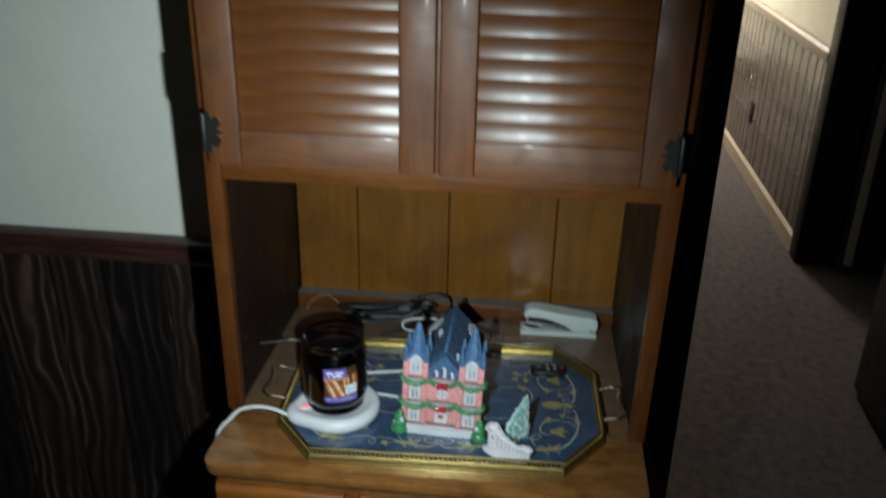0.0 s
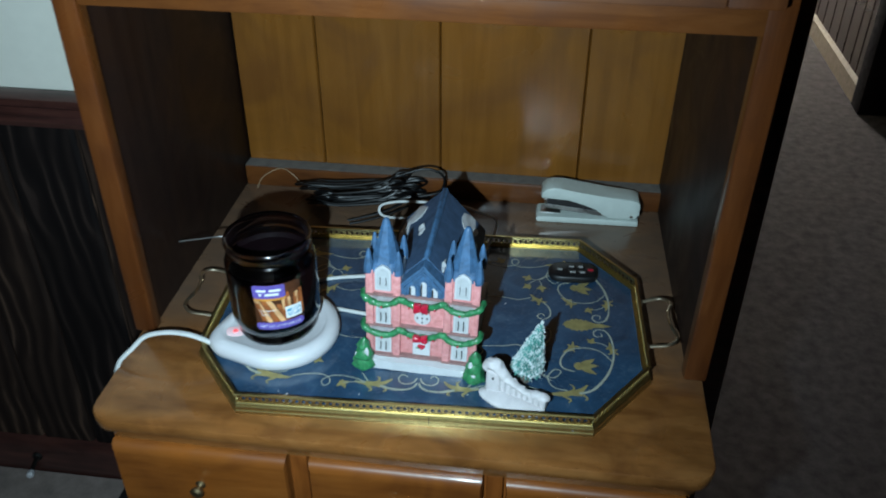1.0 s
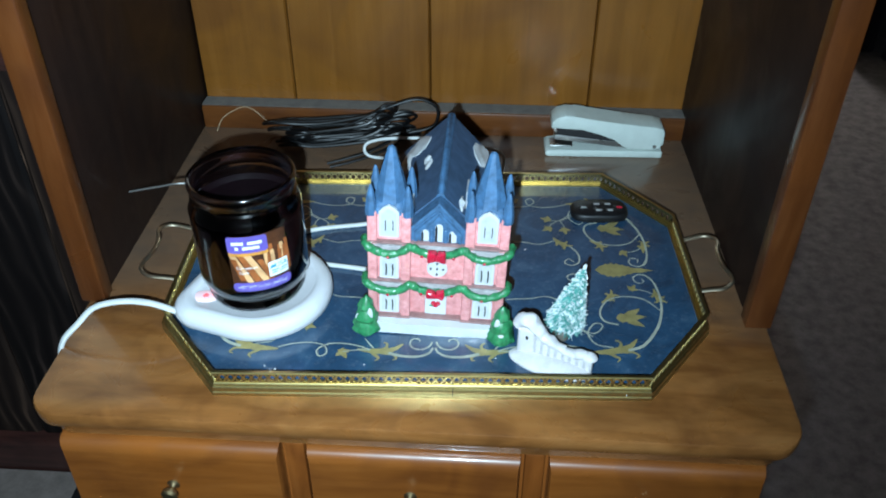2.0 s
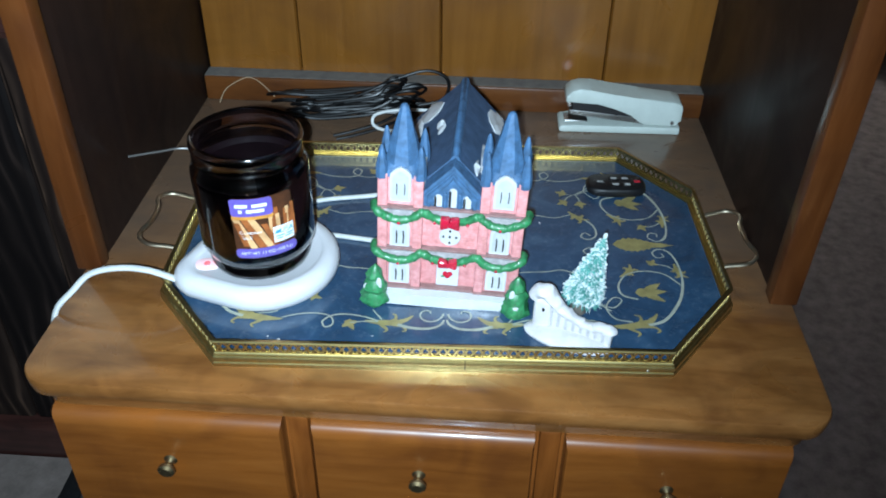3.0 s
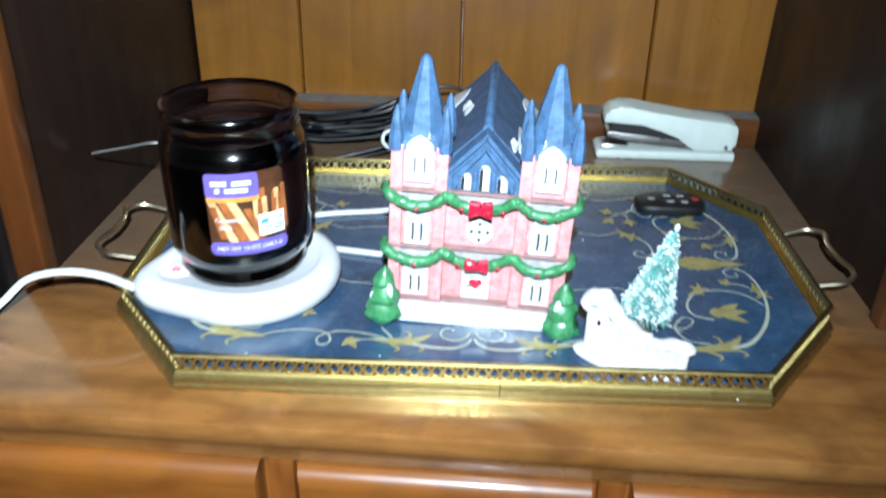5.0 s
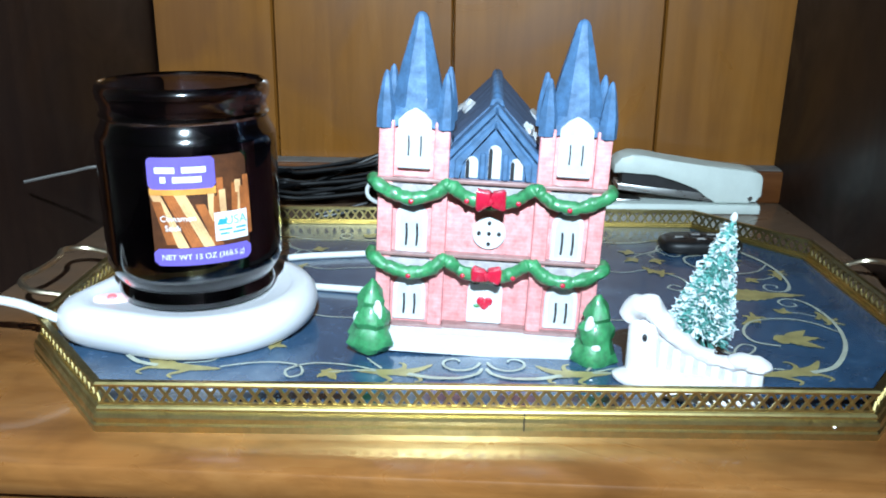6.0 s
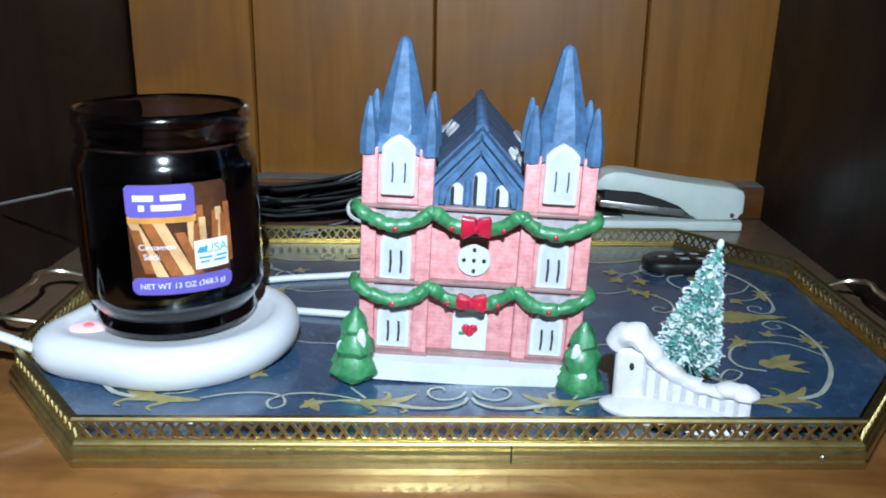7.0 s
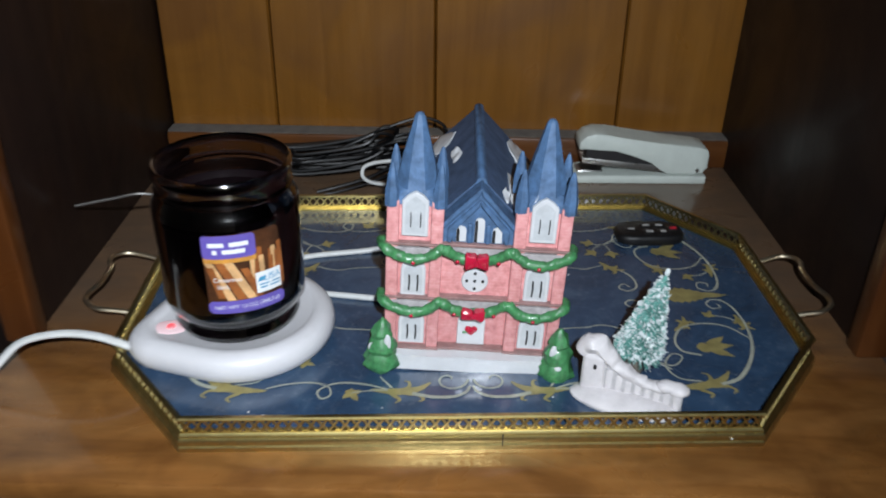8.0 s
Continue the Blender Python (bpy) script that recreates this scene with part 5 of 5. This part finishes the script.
# ---- crumbs on the tray ----
def crumb(x, y, r, seed):
    c = thing("crumb", pose(x, y, TT + 0.0005), "tiny white crumb lying on the tray", "crumb", "crumbs on the tray")
    bm = bmesh.new()
    add_ball(bm, (0, 0, r * 0.55), r, 1.3, 0.9, 0.6, 8)
    lumpy(bm, r * 0.4, r, seed)
    part("crumb_body", bm, PORCELAIN, c)


for k, (x, y, r) in enumerate(((-0.118, 0.0445, 0.0011), (-0.128, 0.048, 0.0007), (-0.212, 0.085, 0.0012), (0.076, 0.070, 0.0007), (0.105, 0.235, 0.0008), (-0.04, 0.055, 0.0006))):
    crumb(x, y, r, k * 3.1)

# ---- the key fob ----
fob = thing("key_fob", pose(0.1875, 0.3045, TT, 0, 0, 3), "black plastic car key fob with grey and red buttons", "key fob")
oval = [(-0.001 + 0.0315 * math.copysign(abs(math.cos(a)) ** 0.55, math.cos(a)), 0.001 + 0.0175 * math.copysign(abs(math.sin(a)) ** 0.6, math.sin(a))) for a in np.linspace(0, 2 * math.pi, 41)[:-1]]
bm = bmesh.new()
loops = [[bm.verts.new((u * c, v * c, z)) for u, v in oval] for c, z in ((0.86, 0.0), (0.96, 0.0015), (1.0, 0.0045), (0.985, 0.0072), (0.93, 0.0092), (0.86, 0.0100))]
for a, b in zip(loops, loops[1:]):
    for k in range(40):
        bm.faces.new((a[k], a[(k + 1) % 40], b[(k + 1) % 40], b[k]))
bm.faces.new(loops[0][::-1])
bm.faces.new(loops[-1])
fob_body = part("case", bm, FOB_BLACK, fob)
for x, y, w, d, mt in ((-0.018, 0.0, 0.004, 0.002, FOB_GREY), (-0.002, -0.005, 0.0042, 0.0022, FOB_GREY), (-0.003, 0.007, 0.004, 0.002, FOB_GREY), (0.0105, -0.005, 0.0036, 0.0022, FOB_GREY), (0.009, 0.007, 0.004, 0.002, FOB_GREY), (0.021, 0.001, 0.0040, 0.0028, RED)):
    b = part("button", box(x - 0.0055, x + 0.0055, y - 0.0045, y + 0.0045, 0.0094, 0.0106, 0.0005), FOB_BLACK, fob_body)
    part("button_print", box(x - w * 0.8, x + w * 0.8, y - d * 0.8, y + d * 0.8, 0.0106, 0.0108, 0.0001, 1), mt, b)

# ---- the stapler ----
stapler = thing("stapler", pose(0.205, 0.468, H, 0, 0, 1.5), "pale grey plastic desk stapler with a steel magazine", "stapler")
part("base", prism([(-0.072, 0.0015), (-0.070, 0.0), (0.072, 0.0), (0.072, 0.0095), (-0.06, 0.0095), (-0.070, 0.0085), (-0.073, 0.0055)], -0.019, 0.019, "y", 0.002), GREY_PLASTIC, stapler)
part("anvil", box(-0.066, -0.038, -0.010, 0.010, 0.0095, 0.0115, 0.001), STEEL, stapler)
part("magazine", prism([(-0.062, 0.0215), (0.03, 0.0108), (0.05, 0.0105), (0.05, 0.016), (-0.062, 0.0275)], -0.0135, 0.0135, "y", 0.0008), STEEL, stapler, "steel staple magazine")
# near-black wedge fills the gap between arm and magazine
part("dark_infill", prism([(-0.058, 0.028), (0.03, 0.0105), (0.03, 0.022), (0.0, 0.034), (-0.058, 0.0395)], -0.0125, 0.0125, "y"), NEAR_BLACK, stapler, "", False)
arm = [(-0.067, 0.0375), (-0.0665, 0.0460), (-0.060, 0.0525), (-0.050, 0.0555), (-0.038, 0.0545), (-0.015, 0.0505), (0.02, 0.0455), (0.06, 0.0415), (0.0705, 0.0385), (0.0725, 0.033), (0.0725, 0.0165), (0.066, 0.0140), (0.062, 0.0102), (0.028, 0.0102), (0.024, 0.0165), (0.012, 0.0255), (-0.006, 0.0325), (-0.028, 0.0368), (-0.05, 0.0380)]
part("arm", prism(arm, -0.0165, 0.0165, "y", 0.002), GREY_PLASTIC, stapler)
part("hinge_pin", prism([(0.0615 + 0.0022 * math.cos(a), 0.0155 + 0.0022 * math.sin(a)) for a in np.linspace(0, 6.28, 11)[:-1]], -0.0178, 0.0178, "y"), STEEL, stapler)

# ---- cords behind the tray ----
bundle = thing("black_cord_bundle", pose(0, 0, 0), "folded hank of thin black electrical cord on the chest", "power cord")
rnd = random.Random(12)
for k in range(13):
    s = rnd.uniform(-1, 1)
    y, z = 0.452 + 0.018 * math.cos(k * 2.3), H + 0.007 + 0.011 * (k % 5) * 0.62
    xl, xr = -0.222 + rnd.uniform(0, 0.05), -0.045 + rnd.uniform(-0.03, 0.012)
    lift = rnd.uniform(0.004, 0.016)
    strand = bmesh.new()
    add_tube(strand, spline([(xl, y, z), (xl + 0.02, y - 0.008, z + 0.006), (-0.15, y - 0.006 + s * 0.006, z + 0.004), (-0.09, y + s * 0.006, z + lift), (xr, y + 0.004, z + lift + 0.010), (xr + 0.014, y + 0.010, z + lift + 0.004), (xr - 0.004, y + 0.016, z + lift * 0.4), (-0.10, y + 0.012, z + 0.005), (-0.16, y + 0.010, z), (xl + 0.012, y + 0.008, z - 0.001)], 6, True), 0.0019, 6, 1.0, True)
    part("strand", strand, CORD_BLACK, bundle)
part("loop", tube([(-0.15, 0.44, H + 0.022), (-0.10, 0.445, H + 0.043), (-0.06, 0.455, H + 0.059), (-0.028, 0.462, H + 0.066), (-0.006, 0.464, H + 0.058), (-0.002, 0.462, H + 0.043), (-0.012, 0.457, H + 0.030), (-0.05, 0.45, H + 0.024)], 0.0019, 8), CORD_BLACK, bundle)
part("tail", tube([(-0.06, 0.438, H + 0.020), (-0.085, 0.425, H + 0.012), (-0.115, 0.415, H + 0.006), (-0.135, 0.410, H + 0.0025)], 0.0019, 8), CORD_BLACK, bundle)
part("tail", tube([(-0.05, 0.436, H + 0.018), (-0.08, 0.420, H + 0.010), (-0.11, 0.408, H + 0.005), (-0.13, 0.402, H + 0.0025)], 0.0019, 8), CORD_BLACK, bundle)

house_cord = thing("house_lamp_cord", pose(0, 0, 0), "thin white lamp cord looped behind the ceramic house", "power cord")
part("cord", tube([(-0.012, 0.262, TT + 0.012), (-0.035, 0.276, TT + 0.005), (-0.07, 0.268, TT + 0.0025), (-0.115, 0.257, TT + 0.0025), (-0.150, 0.240, TT + 0.0025), (-0.158, 0.215, TT + 0.0025), (-0.130, 0.199, TT + 0.0025), (-0.09, 0.194, TT + 0.0025), (-0.050, 0.188, TT + 0.003), (-0.035, 0.187, TT + 0.004)], 0.0024, 8), CORD_WHITE, house_cord)
part("cord_loop", tube([(-0.01, 0.44, 0.7826), (-0.045, 0.424, 0.786), (-0.066, 0.411, 0.792), (-0.081, 0.405, 0.798), (-0.0868, 0.405, 0.806), (-0.081, 0.410, 0.814), (-0.05, 0.420, 0.815), (0.02, 0.417, 0.817), (0.054, 0.402, 0.817), (0.071, 0.396, 0.816), (0.0805, 0.389, 0.812), (0.0785, 0.371, 0.803), (0.066, 0.33, 0.796), (0.03, 0.256, 0.80)], 0.0019, 8), CORD_WHITE, house_cord)

rod = thing("thin_wire", pose(0, 0, 0), "thin bent grey metal wire behind the candle jar", "wire")
part("wire", tube([(-0.301, 0.226, H + 0.073), (-0.27, 0.226, H + 0.080), (-0.243, 0.228, H + 0.084), (-0.215, 0.25, H + 0.066), (-0.2, 0.30, H + 0.026), (-0.19, 0.41, H + 0.004)], 0.0011, 6), WIRE, rod)
twine = thing("twine_end", pose(0, 0, 0), "short bent tan twine end on the back ledge", "twine")
part("twine", tube([(-0.292, 0.482, H + 0.003), (-0.283, 0.486, H + 0.02), (-0.262, 0.489, H + 0.033), (-0.25, 0.489, H + 0.035), (-0.238, 0.489, H + 0.028), (-0.222, 0.486, H + 0.012)], 0.00055, 6), TWINE, twine)

# ---- on the floor by the wall: a pale mat, and a door stop on the baseboard ----
mat = thing("floor_mat", pose(-1.255, 0.0, 0.0), "pale grey-beige floor mat on the carpet by the wall", "mat")
part("mat_body", box(-0.55, 0.566, -0.52, 0.527, 0.0, 0.007, 0.002), MAT, mat)
# near-black strip between the mat and the carpet
part("edge_strip", box(0.5662, 0.604, -0.52, 0.527, 0.0, 0.0085, 0.003), NEAR_BLACK, mat, "dark strip along the mat's edge")
stop = thing("door_stop", pose(-0.884, 0.5295, 0.05), "dark door stop with a white tip on the baseboard", "door stop")
bm = lathe([(0.011, 0.0), (0.011, 0.003), (0.006, 0.005), (0.0045, 0.006), (0.0045, 0.05)], 12)
bm.transform(Matrix.Rotation(math.radians(16), 4, "Z") @ Matrix.Rotation(math.radians(84), 4, "X"))
part("spring", bm, IRON, stop)
bm = lathe([(0.0062, 0.049), (0.0075, 0.052), (0.0075, 0.060), (0.005, 0.063), (0.0008, 0.064)], 12)
bm.transform(Matrix.Rotation(math.radians(16), 4, "Z") @ Matrix.Rotation(math.radians(84), 4, "X"))
part("tip", bm, WHITE_PLASTIC, stop, "white rubber tip")

# ---- planks of the wainscot and the hall, last ----
rnd = random.Random(2)
x = -0.36
while x > -2.0:
    w = rnd.choice((0.085, 0.115, 0.14, 0.105))
    bm = prism([(x - w + 0.002, WALL_Y), (x - w + 0.002, WALL_Y - 0.006), (x - w + 0.008, WALL_Y - 0.011), (x - 0.008, WALL_Y - 0.011), (x - 0.002, WALL_Y - 0.006), (x - 0.002, WALL_Y)], 0.091, 0.831, "z")
    part("wainscot_plank", bm, WAINSCOT, wall_n, "", False)
    x -= w
part("wainscot_backing", box(x + 0.001, -0.336, WALL_Y - 0.004, WALL_Y, 0.092, 0.830), WAINSCOT, wall_n, "", False)
part("wainscot_sheet", box(-3.05, x, WALL_Y - 0.010, WALL_Y, 0.091, 0.831), WAINSCOT, wall_n, "", False)
y, shared = 2.73, {}
while y < 7.05:
    w = rnd.choice((0.09, 0.12, 0.15))
    if w not in shared:
        bm = prism([(HALL_X, 0.002), (HALL_X - 0.006, 0.002), (HALL_X - 0.01, 0.007), (HALL_X - 0.01, w - 0.007), (HALL_X - 0.006, w - 0.002), (HALL_X, w - 0.002)], 0.089, 0.859, "z")
        ob = part("hall_plank", bm, HALL_PLANK, wall_e, "", False)
        shared[w] = ob.data
    else:
        ob = new("hall_plank", shared[w])
        ob.parent = wall_e
    ob.location = (0, y, 0)
    y += w
